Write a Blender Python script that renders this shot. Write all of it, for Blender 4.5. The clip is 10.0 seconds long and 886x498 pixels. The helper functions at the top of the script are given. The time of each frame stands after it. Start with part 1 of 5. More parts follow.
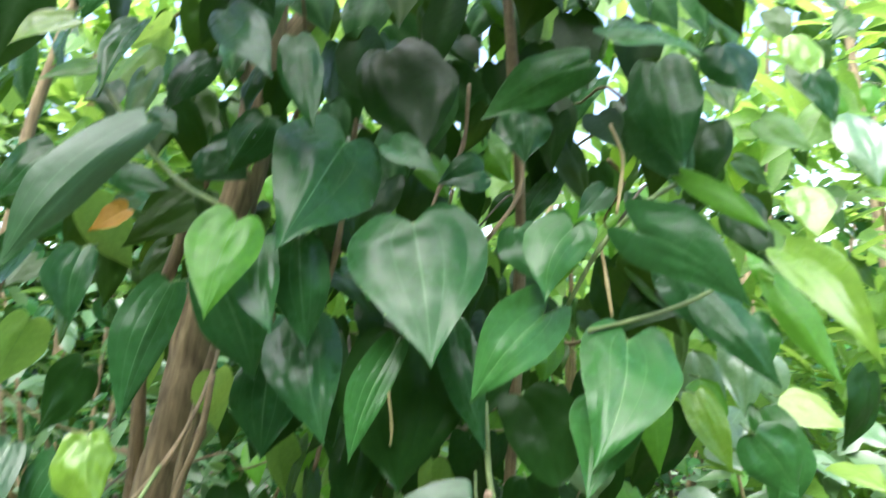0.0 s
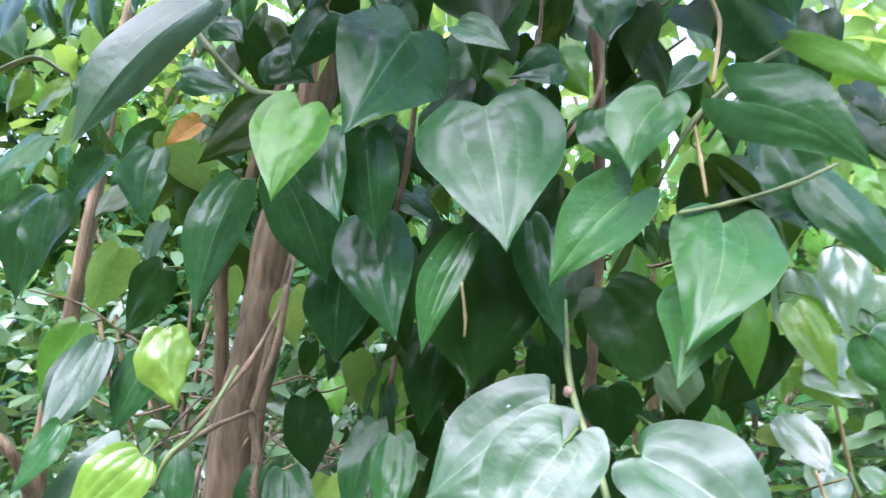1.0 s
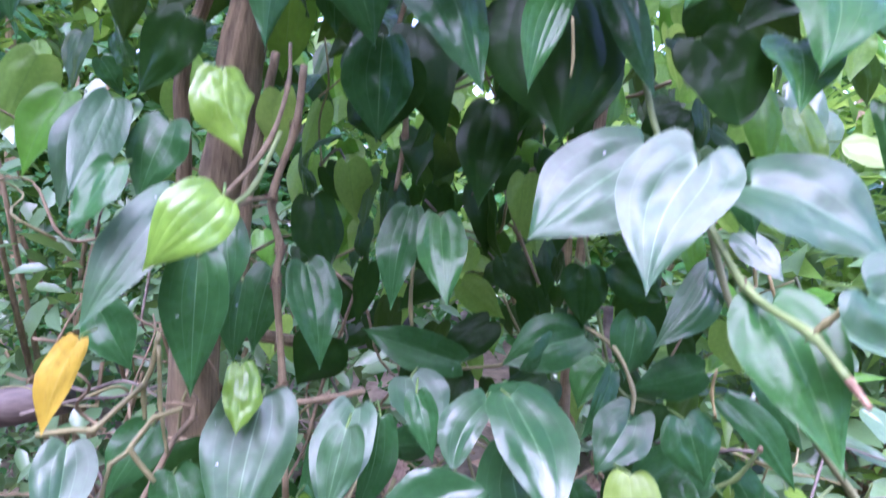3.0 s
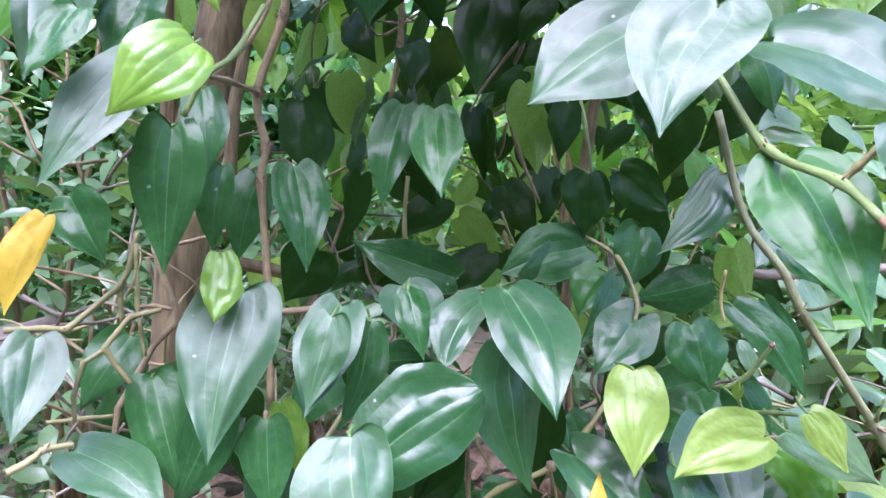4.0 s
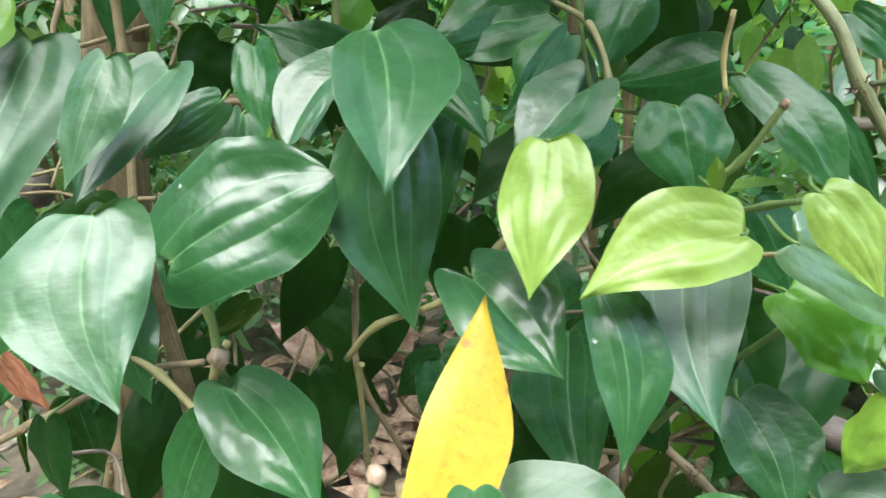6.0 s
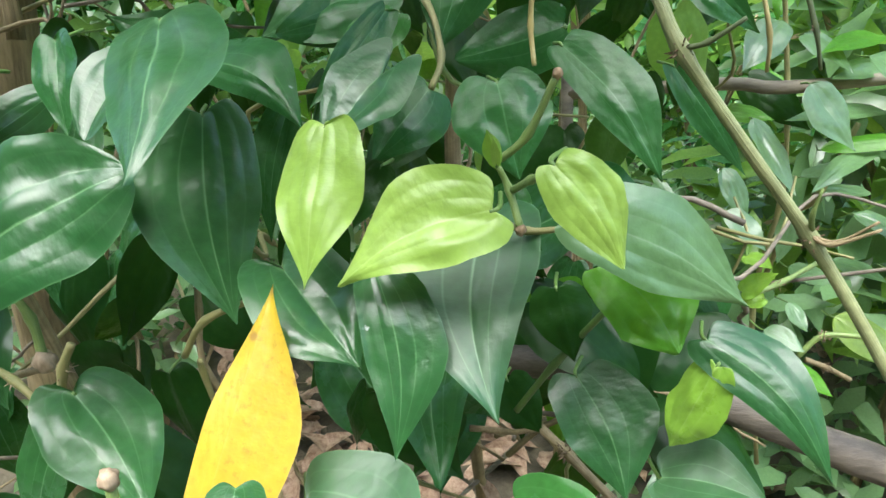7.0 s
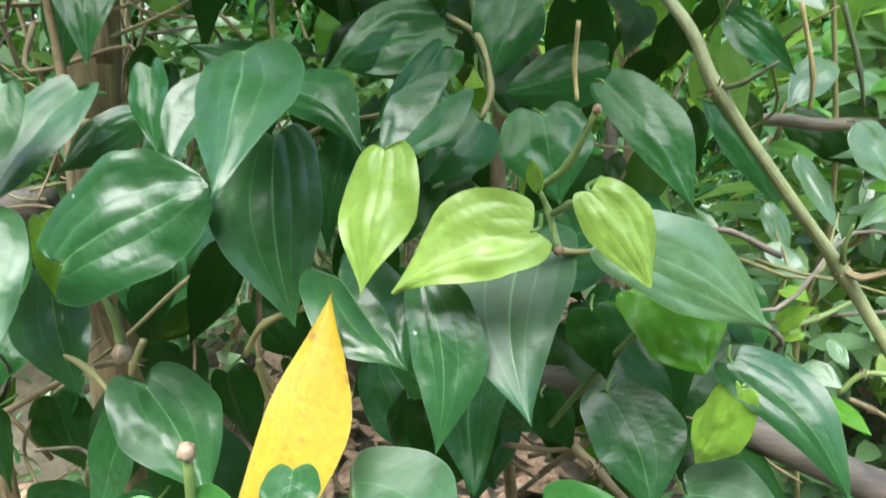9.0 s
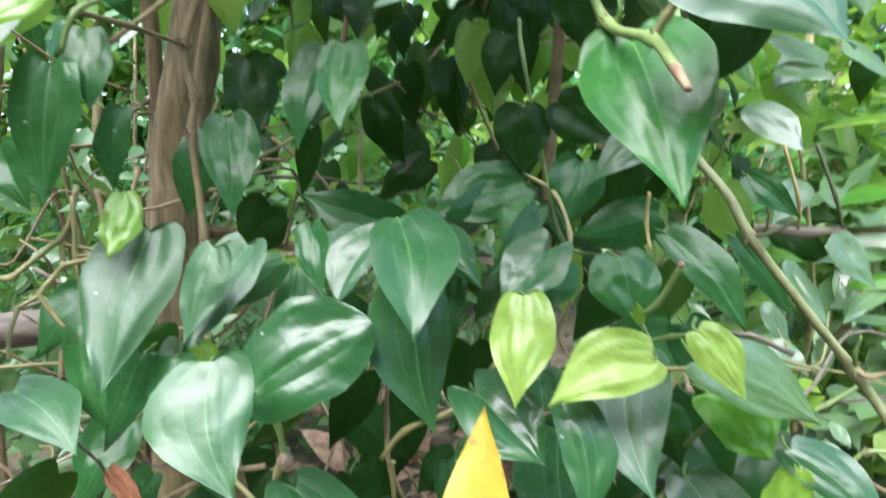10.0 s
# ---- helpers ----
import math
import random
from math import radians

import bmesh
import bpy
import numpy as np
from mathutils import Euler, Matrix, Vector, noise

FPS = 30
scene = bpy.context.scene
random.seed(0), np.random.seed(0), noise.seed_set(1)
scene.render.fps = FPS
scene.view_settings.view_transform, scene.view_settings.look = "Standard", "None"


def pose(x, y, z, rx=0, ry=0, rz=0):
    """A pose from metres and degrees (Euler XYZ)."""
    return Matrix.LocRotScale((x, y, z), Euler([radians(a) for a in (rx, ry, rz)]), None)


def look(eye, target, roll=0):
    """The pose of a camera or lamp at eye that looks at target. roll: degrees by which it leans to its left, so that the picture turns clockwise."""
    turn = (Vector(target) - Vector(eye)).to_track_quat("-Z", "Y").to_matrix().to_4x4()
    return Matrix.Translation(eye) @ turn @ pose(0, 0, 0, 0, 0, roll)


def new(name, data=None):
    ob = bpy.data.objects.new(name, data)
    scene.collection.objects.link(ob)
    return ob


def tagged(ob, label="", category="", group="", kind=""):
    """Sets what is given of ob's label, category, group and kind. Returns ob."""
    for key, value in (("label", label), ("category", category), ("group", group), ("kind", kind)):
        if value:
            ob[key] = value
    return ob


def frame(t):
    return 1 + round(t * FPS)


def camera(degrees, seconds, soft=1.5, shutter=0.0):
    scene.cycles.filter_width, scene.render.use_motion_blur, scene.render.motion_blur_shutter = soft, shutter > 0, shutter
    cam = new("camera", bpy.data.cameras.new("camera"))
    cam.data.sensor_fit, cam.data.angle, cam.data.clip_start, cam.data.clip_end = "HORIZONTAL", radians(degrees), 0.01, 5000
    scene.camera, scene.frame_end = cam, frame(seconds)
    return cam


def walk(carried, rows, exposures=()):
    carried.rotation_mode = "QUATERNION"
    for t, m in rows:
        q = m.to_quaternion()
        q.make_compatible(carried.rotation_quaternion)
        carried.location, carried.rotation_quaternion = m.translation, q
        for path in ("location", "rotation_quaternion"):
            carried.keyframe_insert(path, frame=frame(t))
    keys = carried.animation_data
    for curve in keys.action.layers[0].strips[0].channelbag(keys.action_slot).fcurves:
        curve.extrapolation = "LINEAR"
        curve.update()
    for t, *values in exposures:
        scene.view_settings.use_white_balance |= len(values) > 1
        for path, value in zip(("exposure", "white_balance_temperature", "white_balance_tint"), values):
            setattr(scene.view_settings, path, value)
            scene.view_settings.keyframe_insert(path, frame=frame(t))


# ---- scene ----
SHUTTER, SOFT = 0.6, 1.5
cam = camera(70.0, 10.0, SOFT, SHUTTER)
PATH = [
    (0, (0.135, 0.095, 1.328), (0.032, 2.087, 1.47), -2.0),
    (0.5, (0.139, 0.1, 1.295), (-0.121, 2.082, 1.344), -0.2),
    (1, (0.132, 0.116, 1.292), (-0.208, 2.086, 1.305), -2.6),
    (1.5, (0.132, 0.135, 1.28), (-0.308, 2.086, 1.286), -3.6),
    (2, (0.113, 0.146, 1.255), (-0.171, 2.123, 1.158), -1.3),
    (2.5, (0.06, 0.126, 1.242), (0.018, 2.108, 0.973), -2.4),
    (3, (0.014, 0.115, 1.216), (0.066, 2.089, 0.896), -0.5),
    (3.2, (0.013, 0.124, 1.197), (0.047, 2.092, 0.843), -0.5),
    (4.3, (0.021, 0.129, 1.156), (0.084, 2.092, 0.777), 0.4),
    (4.5, (0.026, 0.126, 1.153), (0.093, 2.087, 0.765), 0.4),
    (5, (0.062, 0.138, 1.111), (0.049, 2.057, 0.548), -0.7),
    (5.2, (0.075, 0.166, 1.076), (0.057, 2.071, 0.47), 1.2),
    (6.3, (0.133, 0.227, 1.073), (-0.138, 2.094, 0.41), -2.2),
    (6.5, (0.151, 0.23, 1.072), (-0.11, 2.095, 0.399), -3.1),
    (7, (0.18, 0.236, 1.07), (-0.026, 2.096, 0.364), -3.6),
    (7.5, (0.179, 0.236, 1.072), (-0.043, 2.1, 0.383), -3.5),
    (8, (0.176, 0.232, 1.069), (-0.071, 2.098, 0.392), -2.2),
    (8.5, (0.184, 0.227, 1.069), (-0.117, 2.087, 0.396), -2.9),
    (9, (0.181, 0.216, 1.074), (-0.152, 2.086, 0.448), -2.5),
    (9.4, (0.173, 0.186, 1.083), (-0.112, 2.097, 0.569), -3.4),
    (9.5, (0.165, 0.171, 1.095), (-0.138, 2.079, 0.58), -5.2),
    (10, (0.122, 0.141, 1.117), (-0.115, 2.093, 0.749), -3.3),
]
EXPOSURE = [  # seconds, stops, kelvin, tint
    (0.0, 2.55, 6480, 14), (0.5, 2.64, 5910, 37), (1.0, 2.77, 5770, 42), (1.5, 2.77, 5630, 49), (2.0, 2.67, 5490, 55), (2.5, 2.64, 5360, 63), (3.0, 2.66, 5340, 59), (4.5, 2.76, 5890, 35), (5.0, 2.89, 6140, 27), (6.5, 2.49, 6540, 11), (7.5, 2.48, 6640, 10), (9.0, 2.47, 6540, 10), (10.0, 2.62, 6290, 17)]
walk(cam, [(t, look(eye, target, roll)) for t, eye, target, roll in PATH], EXPOSURE)

# ---- world and light ----
SUN_UP, SUN_TURN = 66.0, 192.0
world = bpy.data.worlds.new("World")
scene.world = world
world.use_nodes = True
wn = world.node_tree.nodes
sky = wn.new("ShaderNodeTexSky")
sky.sky_type, sky.sun_disc = "NISHITA", False
sky.sun_elevation, sky.sun_rotation = radians(SUN_UP), radians(SUN_TURN)
sky.air_density, sky.dust_density, sky.ozone_density = 1.0, 2.0, 1.0
world.node_tree.links.new(sky.outputs[0], wn["Background"].inputs[0])
wn["Background"].inputs[1].default_value = 0.13
sun = new("sun", bpy.data.lights.new("sun", "SUN"))
sun.data.energy, sun.data.angle, sun.data.color = 2.7, radians(64), (0.97, 0.98, 1.0)
az = radians(SUN_TURN)
sun.matrix_world = look((math.sin(az) * math.cos(radians(SUN_UP)) * 10, math.cos(az) * math.cos(radians(SUN_UP)) * 10, math.sin(radians(SUN_UP)) * 10), (0, 0, 0))


# ---- materials ----
def nodes_of(name):
    m = bpy.data.materials.new(name)
    m.use_nodes = True
    t = m.node_tree
    return m, t.nodes, t.links, t.nodes["Principled BSDF"]


def ramp(n, links, fac, stops):
    r = n.new("ShaderNodeValToRGB")
    el = r.color_ramp.elements
    while len(el) < len(stops):
        el.new(0.5)
    for e, (p, c) in zip(el, stops):
        e.position, e.color = p, (*c, 1)
    links.new(fac, r.inputs[0])
    return r.outputs[0]


def noise_tex(n, links, coord, scale, detail=4, rough=0.55, stretch=None):
    if stretch:
        mp = n.new("ShaderNodeMapping")
        mp.inputs["Scale"].default_value = stretch
        links.new(coord, mp.inputs[0])
        coord = mp.outputs[0]
    t = n.new("ShaderNodeTexNoise")
    t.inputs["Scale"].default_value, t.inputs["Detail"].default_value, t.inputs["Roughness"].default_value = scale, detail, rough
    links.new(coord, t.inputs["Vector"])
    return t.outputs["Fac"]


def mix(n, links, fac, a, b, kind="MIX"):
    x = n.new("ShaderNodeMix")
    x.data_type, x.blend_type = "RGBA", kind
    for sock, val in ((x.inputs[0], fac), (x.inputs[6], a), (x.inputs[7], b)):
        if hasattr(val, "is_output"):
            links.new(val, sock)
        else:
            sock.default_value = val if isinstance(val, float) else (*val, 1)
    return x.outputs[2]


def math_node(n, links, op, a, b=0.0):
    x = n.new("ShaderNodeMath")
    x.operation = op
    for sock, val in zip(x.inputs, (a, b)):
        if hasattr(val, "is_output"):
            links.new(val, sock)
        else:
            sock.default_value = val
    return x.outputs[0]


def leaf_material(name, col, col2, vein, through_col, rough=0.3, thin=0.3, spots=0.0, brown=0.0, coat=0.0, shine=0.6):
    """Leaf skin: two tones in soft patches, pale veins, fine crinkle, light passing through."""
    m, n, links, bsdf = nodes_of(name)
    tc, oi = n.new("ShaderNodeTexCoord"), n.new("ShaderNodeObjectInfo")
    at = n.new("ShaderNodeAttribute")
    at.attribute_name = "vein"
    geo = n.new("ShaderNodeNewGeometry")
    chance = math_node(n, links, "FRACT", math_node(n, links, "ADD", oi.outputs["Random"], geo.outputs["Random Per Island"]))
    shift = n.new("ShaderNodeVectorMath")
    shift.operation = "ADD"
    links.new(tc.outputs["Object"], shift.inputs[0])
    links.new(chance, shift.inputs[1])
    co = shift.outputs[0]
    patch = noise_tex(n, links, co, 28, 3)
    tone = math_node(n, links, "ADD", math_node(n, links, "MULTIPLY", patch, 0.7), math_node(n, links, "MULTIPLY", chance, 0.55))
    c = mix(n, links, math_node(n, links, "SUBTRACT", tone, 0.12), col, col2)
    grain = noise_tex(n, links, co, 260, 3)
    c = mix(n, links, 0.25, c, ramp(n, links, grain, [(0.3, (0.25, 0.25, 0.25)), (0.7, (0.75, 0.75, 0.75))]), "OVERLAY")
    c = mix(n, links, math_node(n, links, "MULTIPLY", at.outputs["Fac"], 0.65), c, vein)
    if brown:
        for place, size in (((-0.0015, 0.0799, 0), 0.0027), ((0.0146, 0.0735, 0), 0.0026), ((0.0161, 0.0693, 0), 0.0024), ((0.0000, 0.0975, 0), 0.0055)):
            gap = n.new("ShaderNodeVectorMath")
            gap.operation = "DISTANCE"
            flat = n.new("ShaderNodeVectorMath")
            flat.operation = "MULTIPLY"
            flat.inputs[1].default_value = (1, 1, 0)
            links.new(tc.outputs["Object"], flat.inputs[0])
            links.new(flat.outputs[0], gap.inputs[0])
            gap.inputs[1].default_value = place
            edge = math_node(n, links, "ADD", math_node(n, links, "MULTIPLY", gap.outputs["Value"], 1 / size), math_node(n, links, "MULTIPLY", noise_tex(n, links, co, 400, 2), 0.5))
            c = mix(n, links, ramp(n, links, edge, [(0.60, (brown, brown, brown)), (0.95, (0, 0, 0))]), c, (0.26, 0.13, 0.03))
        b = noise_tex(n, links, co, 420, 3, 0.6)
        c = mix(n, links, ramp(n, links, b, [(0.58, (0, 0, 0)), (0.70, (0.55, 0.55, 0.55))]), c, (0.30, 0.17, 0.02))
    if spots:
        v = n.new("ShaderNodeTexVoronoi")
        v.inputs["Scale"].default_value = 42
        links.new(co, v.inputs["Vector"])
        ragged = math_node(n, links, "ADD", v.outputs["Distance"], math_node(n, links, "MULTIPLY", noise_tex(n, links, co, 700, 2), 0.13))
        c = mix(n, links, ramp(n, links, ragged, [(0.075, (spots, spots, spots)), (0.105, (0, 0, 0))]), c, (0.7, 0.74, 0.7))
    links.new(c, bsdf.inputs["Base Color"])
    wear = noise_tex(n, links, co, 60, 4)
    rr = n.new("ShaderNodeMapRange")
    rr.inputs["To Min"].default_value, rr.inputs["To Max"].default_value = rough - 0.07, rough + 0.12
    links.new(wear, rr.inputs[0])
    links.new(rr.outputs[0], bsdf.inputs["Roughness"])
    bsdf.inputs["IOR"].default_value = 1.5
    bsdf.inputs["Specular IOR Level"].default_value = shine
    bsdf.inputs["Coat Weight"].default_value = coat
    bsdf.inputs["Coat Roughness"].default_value = 0.19
    ripple = noise_tex(n, links, tc.outputs["UV"], 1.0, 2, 0.5, (9, 26, 1))
    fine = noise_tex(n, links, tc.outputs["UV"], 1.0, 3, 0.6, (30, 80, 1))
    broad = noise_tex(n, links, co, 45, 2)
    dents = noise_tex(n, links, co, 210, 2, 0.5)
    net = n.new("ShaderNodeTexVoronoi")
    net.feature = "SMOOTH_F1"
    net.inputs["Scale"].default_value = 230
    links.new(co, net.inputs["Vector"])
    cells = math_node(n, links, "MULTIPLY", net.outputs["Distance"], -0.42)
    flat_uv = n.new("ShaderNodeSeparateXYZ")
    links.new(tc.outputs["UV"], flat_uv.inputs[0])
    aside = math_node(n, links, "ABSOLUTE", math_node(n, links, "SUBTRACT", flat_uv.outputs[0], 0.5))
    steps = math_node(n, links, "SUBTRACT", math_node(n, links, "MULTIPLY", flat_uv.outputs[1], 75.0), math_node(n, links, "MULTIPLY", aside, 42.0))
    steps = math_node(n, links, "ADD", steps, math_node(n, links, "MULTIPLY", noise_tex(n, links, co, 70, 2), 9.0))
    ladder = math_node(n, links, "MULTIPLY", math_node(n, links, "SINE", steps), 0.05)
    h = math_node(n, links, "ADD", math_node(n, links, "ADD", math_node(n, links, "MULTIPLY", ripple, 0.45), math_node(n, links, "MULTIPLY", fine, 0.12)), math_node(n, links, "MULTIPLY", broad, 2.0))
    h = math_node(n, links, "ADD", math_node(n, links, "ADD", math_node(n, links, "ADD", h, ladder), cells), math_node(n, links, "MULTIPLY", dents, 0.32))
    bump = n.new("ShaderNodeBump")
    bump.inputs["Strength"].default_value, bump.inputs["Distance"].default_value = 0.27, 0.0012
    links.new(h, bump.inputs["Height"])
    links.new(bump.outputs[0], bsdf.inputs["Normal"])
    tr = n.new("ShaderNodeBsdfTranslucent")
    lit = mix(n, links, math_node(n, links, "MULTIPLY", patch, 0.5), through_col, col2)
    lit = mix(n, links, math_node(n, links, "MULTIPLY", math_node(n, links, "MINIMUM", at.outputs["Fac"], 1.0), 0.6), lit, col)
    links.new(mix(n, links, 0.5, lit, ramp(n, links, net.outputs["Distance"], [(0.1, (0.58, 0.58, 0.58)), (0.6, (0.36, 0.36, 0.36))]), "OVERLAY"), tr.inputs[0])
    ms = n.new("ShaderNodeMixShader")
    ms.inputs[0].default_value = thin
    links.new(bsdf.outputs[0], ms.inputs[1])
    links.new(tr.outputs[0], ms.inputs[2])
    links.new(ms.outputs[0], n["Material Output"].inputs[0])
    return m


THROUGH = (0.20, 0.42, 0.03)
LEAF = {
    # deep and olive: leaf green darkened to paint in the shade between leaves
    "deep": leaf_material("leaf_green_shade_in_colour", (0.006, 0.032, 0.006), (0.012, 0.050, 0.009), (0.03, 0.09, 0.02), THROUGH, 0.30, 0.14, shine=0.13),
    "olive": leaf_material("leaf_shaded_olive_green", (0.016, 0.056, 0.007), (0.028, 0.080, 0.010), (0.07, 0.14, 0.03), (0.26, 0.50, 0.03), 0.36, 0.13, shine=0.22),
    "dark": leaf_material("leaf_dark_green", (0.015, 0.076, 0.021), (0.028, 0.114, 0.030), (0.14, 0.30, 0.12), THROUGH, 0.25, 0.13, spots=0.4, shine=0.18, coat=0.07),
    "slick": leaf_material("leaf_wet_dark_green", (0.013, 0.066, 0.019), (0.026, 0.102, 0.028), (0.14, 0.30, 0.12), THROUGH, 0.30, 0.10, spots=0.65, shine=0.40, coat=0.15),
    "gloss": leaf_material("leaf_glossy_green", (0.016, 0.072, 0.022), (0.030, 0.108, 0.032), (0.16, 0.33, 0.14), THROUGH, 0.45, 0.10, spots=0.75, coat=0.03, shine=0.68),
    "mid": leaf_material("leaf_mid_green", (0.021, 0.102, 0.022), (0.038, 0.150, 0.031), (0.16, 0.33, 0.10), THROUGH, 0.24, 0.13, spots=0.35, shine=0.19, coat=0.07),
    # sheen: base colour paled to paint in the sky's reflection, besides the coat
    "sheen": leaf_material("leaf_green_sheen_in_colour", (0.085, 0.19, 0.075), (0.14, 0.26, 0.11), (0.24, 0.38, 0.19), THROUGH, 0.32, 0.25, shine=0.65, coat=0.3),
    "rust": leaf_material("leaf_rusty_brown", (0.52, 0.27, 0.015), (0.62, 0.36, 0.025), (0.5, 0.28, 0.05), (0.6, 0.32, 0.03), 0.5, 0.3),
    "withered": leaf_material("leaf_withered_red_brown", (0.13, 0.050, 0.025), (0.24, 0.105, 0.045), (0.3, 0.16, 0.08), (0.3, 0.12, 0.04), 0.6, 0.15, shine=0.2),
    "fresh": leaf_material("leaf_fresh_green", (0.055, 0.22, 0.020), (0.09, 0.29, 0.030), (0.22, 0.44, 0.1), (0.34, 0.58, 0.04), 0.30, 0.36, coat=0.06, shine=0.30),
    "glow": leaf_material("leaf_thin_yellow_green", (0.13, 0.31, 0.045), (0.20, 0.39, 0.08), (0.3, 0.5, 0.14), (0.42, 0.62, 0.10), 0.35, 0.6),
    "lime": leaf_material("leaf_lime_green", (0.13, 0.31, 0.03), (0.23, 0.42, 0.055), (0.40, 0.58, 0.16), (0.42, 0.6, 0.06), 0.26, 0.35, coat=0.15, shine=0.5),
    "pale": leaf_material("leaf_yellow_green", (0.18, 0.33, 0.05), (0.26, 0.41, 0.075), (0.4, 0.55, 0.16), (0.42, 0.56, 0.08), 0.36, 0.3, coat=0.11, shine=0.45),
    "yellow": leaf_material("leaf_old_yellow", (0.45, 0.315, 0.012), (0.55, 0.410, 0.036), (0.68, 0.55, 0.16), (0.75, 0.5, 0.03), 0.42, 0.3, brown=0.85),
}


def bark_material(name, a, b, scale=60, rough=0.85, bumpd=0.003, stretch=(1, 1, 0.25), streak=0.0):
    m, n, links, bsdf = nodes_of(name)
    tc = n.new("ShaderNodeTexCoord")
    f1 = noise_tex(n, links, tc.outputs["Object"], scale, 6, 0.65, stretch)
    f2 = noise_tex(n, links, tc.outputs["Object"], scale * 0.22, 3)
    if streak:
        f1 = math_node(n, links, "ADD", math_node(n, links, "MULTIPLY", f1, 1 - streak), math_node(n, links, "MULTIPLY", noise_tex(n, links, tc.outputs["UV"], 1.0, 4, 0.6, (24, 5, 1)), streak))
    c = mix(n, links, ramp(n, links, f1, [(0.34, (0, 0, 0)), (0.64, (1, 1, 1))]), a, b)
    c = mix(n, links, 0.5, c, ramp(n, links, f2, [(0.3, (0.3, 0.3, 0.28)), (0.7, (0.72, 0.7, 0.68))]), "OVERLAY")
    links.new(c, bsdf.inputs["Base Color"])
    bsdf.inputs["Roughness"].default_value = rough
    bump = n.new("ShaderNodeBump")
    bump.inputs["Strength"].default_value, bump.inputs["Distance"].default_value = 0.8, bumpd
    links.new(f1, bump.inputs["Height"])
    links.new(bump.outputs[0], bsdf.inputs["Normal"])
    return m


BARK = bark_material("trunk_bark", (0.080, 0.062, 0.030), (0.35, 0.285, 0.150), 90, 0.9, 0.007, (1, 1, 0.16), 0.35)
LOG = bark_material("weathered_wood", (0.085, 0.075, 0.055), (0.27, 0.240, 0.180), 60, 0.8, 0.002, (0.2, 1, 1))
DAMP_WOOD = bark_material("damp_dark_wood", (0.045, 0.040, 0.032), (0.15, 0.130, 0.100), 60, 0.7, 0.003, (0.2, 1, 1))
STEM_GREEN = bark_material("green_stem", (0.12, 0.20, 0.05), (0.21, 0.30, 0.095), 160, 0.5, 0.0006, (1, 1, 1), 0.5)
STEM_GREY = bark_material("grey_green_stem", (0.17, 0.21, 0.08), (0.33, 0.36, 0.18), 220, 0.55, 0.0012, (1, 1, 1), 0.6)
STUB = bark_material("red_brown_cut_stem", (0.15, 0.095, 0.050), (0.30, 0.21, 0.12), 220, 0.7, 0.0009)
STEM_DARK = bark_material("dark_green_stem", (0.05, 0.08, 0.03), (0.10, 0.13, 0.05), 160, 0.6, 0.0006, (1, 1, 1), 0.5)
STEM_OLIVE = bark_material("olive_stem", (0.16, 0.18, 0.06), (0.28, 0.26, 0.11), 160, 0.6, 0.0006, (1, 1, 1), 0.5)
STEM_BROWN = bark_material("brown_stem", (0.14, 0.110, 0.052), (0.32, 0.260, 0.140), 160, 0.75, 0.0008, (1, 1, 1), 0.5)
STEM_PALE = bark_material("pale_stem", (0.34, 0.28, 0.10), (0.46, 0.40, 0.18), 160, 0.6, 0.0006)
STALK = bark_material("leaf_stalk_green", (0.06, 0.14, 0.03), (0.12, 0.21, 0.05), 120, 0.45, 0.0004)
ROOTLET = bark_material("dry_rootlet", (0.07, 0.045, 0.025), (0.24, 0.17, 0.10), 260, 0.85, 0.0006)
NODE = bark_material("node_scar", (0.16, 0.11, 0.065), (0.38, 0.30, 0.20), 220, 0.8, 0.0008)
DRY = bark_material("dry_leaf_brown", (0.19, 0.11, 0.065), (0.46, 0.33, 0.23), 50, 0.75, 0.002, (1, 1, 1))
SOIL = bark_material("ground_soil", (0.05, 0.045, 0.03), (0.16, 0.14, 0.095), 9, 0.95, 0.03, (1, 1, 1))
BOARD = bark_material("whitewashed_board", (0.62, 0.62, 0.62), (0.80, 0.80, 0.79), 25, 0.7, 0.001, (0.2, 1, 1))


# ---- building blocks ----
def mesh_of(name, verts, faces, material, smooth=True, vein=None, uv=None):
    me = bpy.data.meshes.new(name)
    me.from_pydata([tuple(v) for v in verts], [], faces)
    if smooth:
        me.polygons.foreach_set("use_smooth", [True] * len(me.polygons))
    if vein is not None:
        me.attributes.new("vein", "FLOAT", "POINT").data.foreach_set("value", vein)
    if uv is not None:
        layer = me.uv_layers.new(name="UVMap")
        idx = np.empty(len(me.loops), dtype=np.int32)
        me.loops.foreach_get("vertex_index", idx)
        layer.data.foreach_set("uv", np.asarray(uv, dtype=np.float32)[idx].ravel())
    me.materials.append(material)
    me.update()
    return me


def part(name, mesh, parent, label=""):
    ob = new(name, mesh)
    ob.parent = parent
    if parent:
        ob.matrix_parent_inverse = Matrix.Identity(4)
    if label:
        tagged(ob, label)
    return ob


def thing(name, place, label, category, group="", kind=""):
    ob = new(name)
    ob.empty_display_size = 0.05
    ob.location = place
    bpy.context.view_layer.update()
    return tagged(ob, label, category, group, kind)


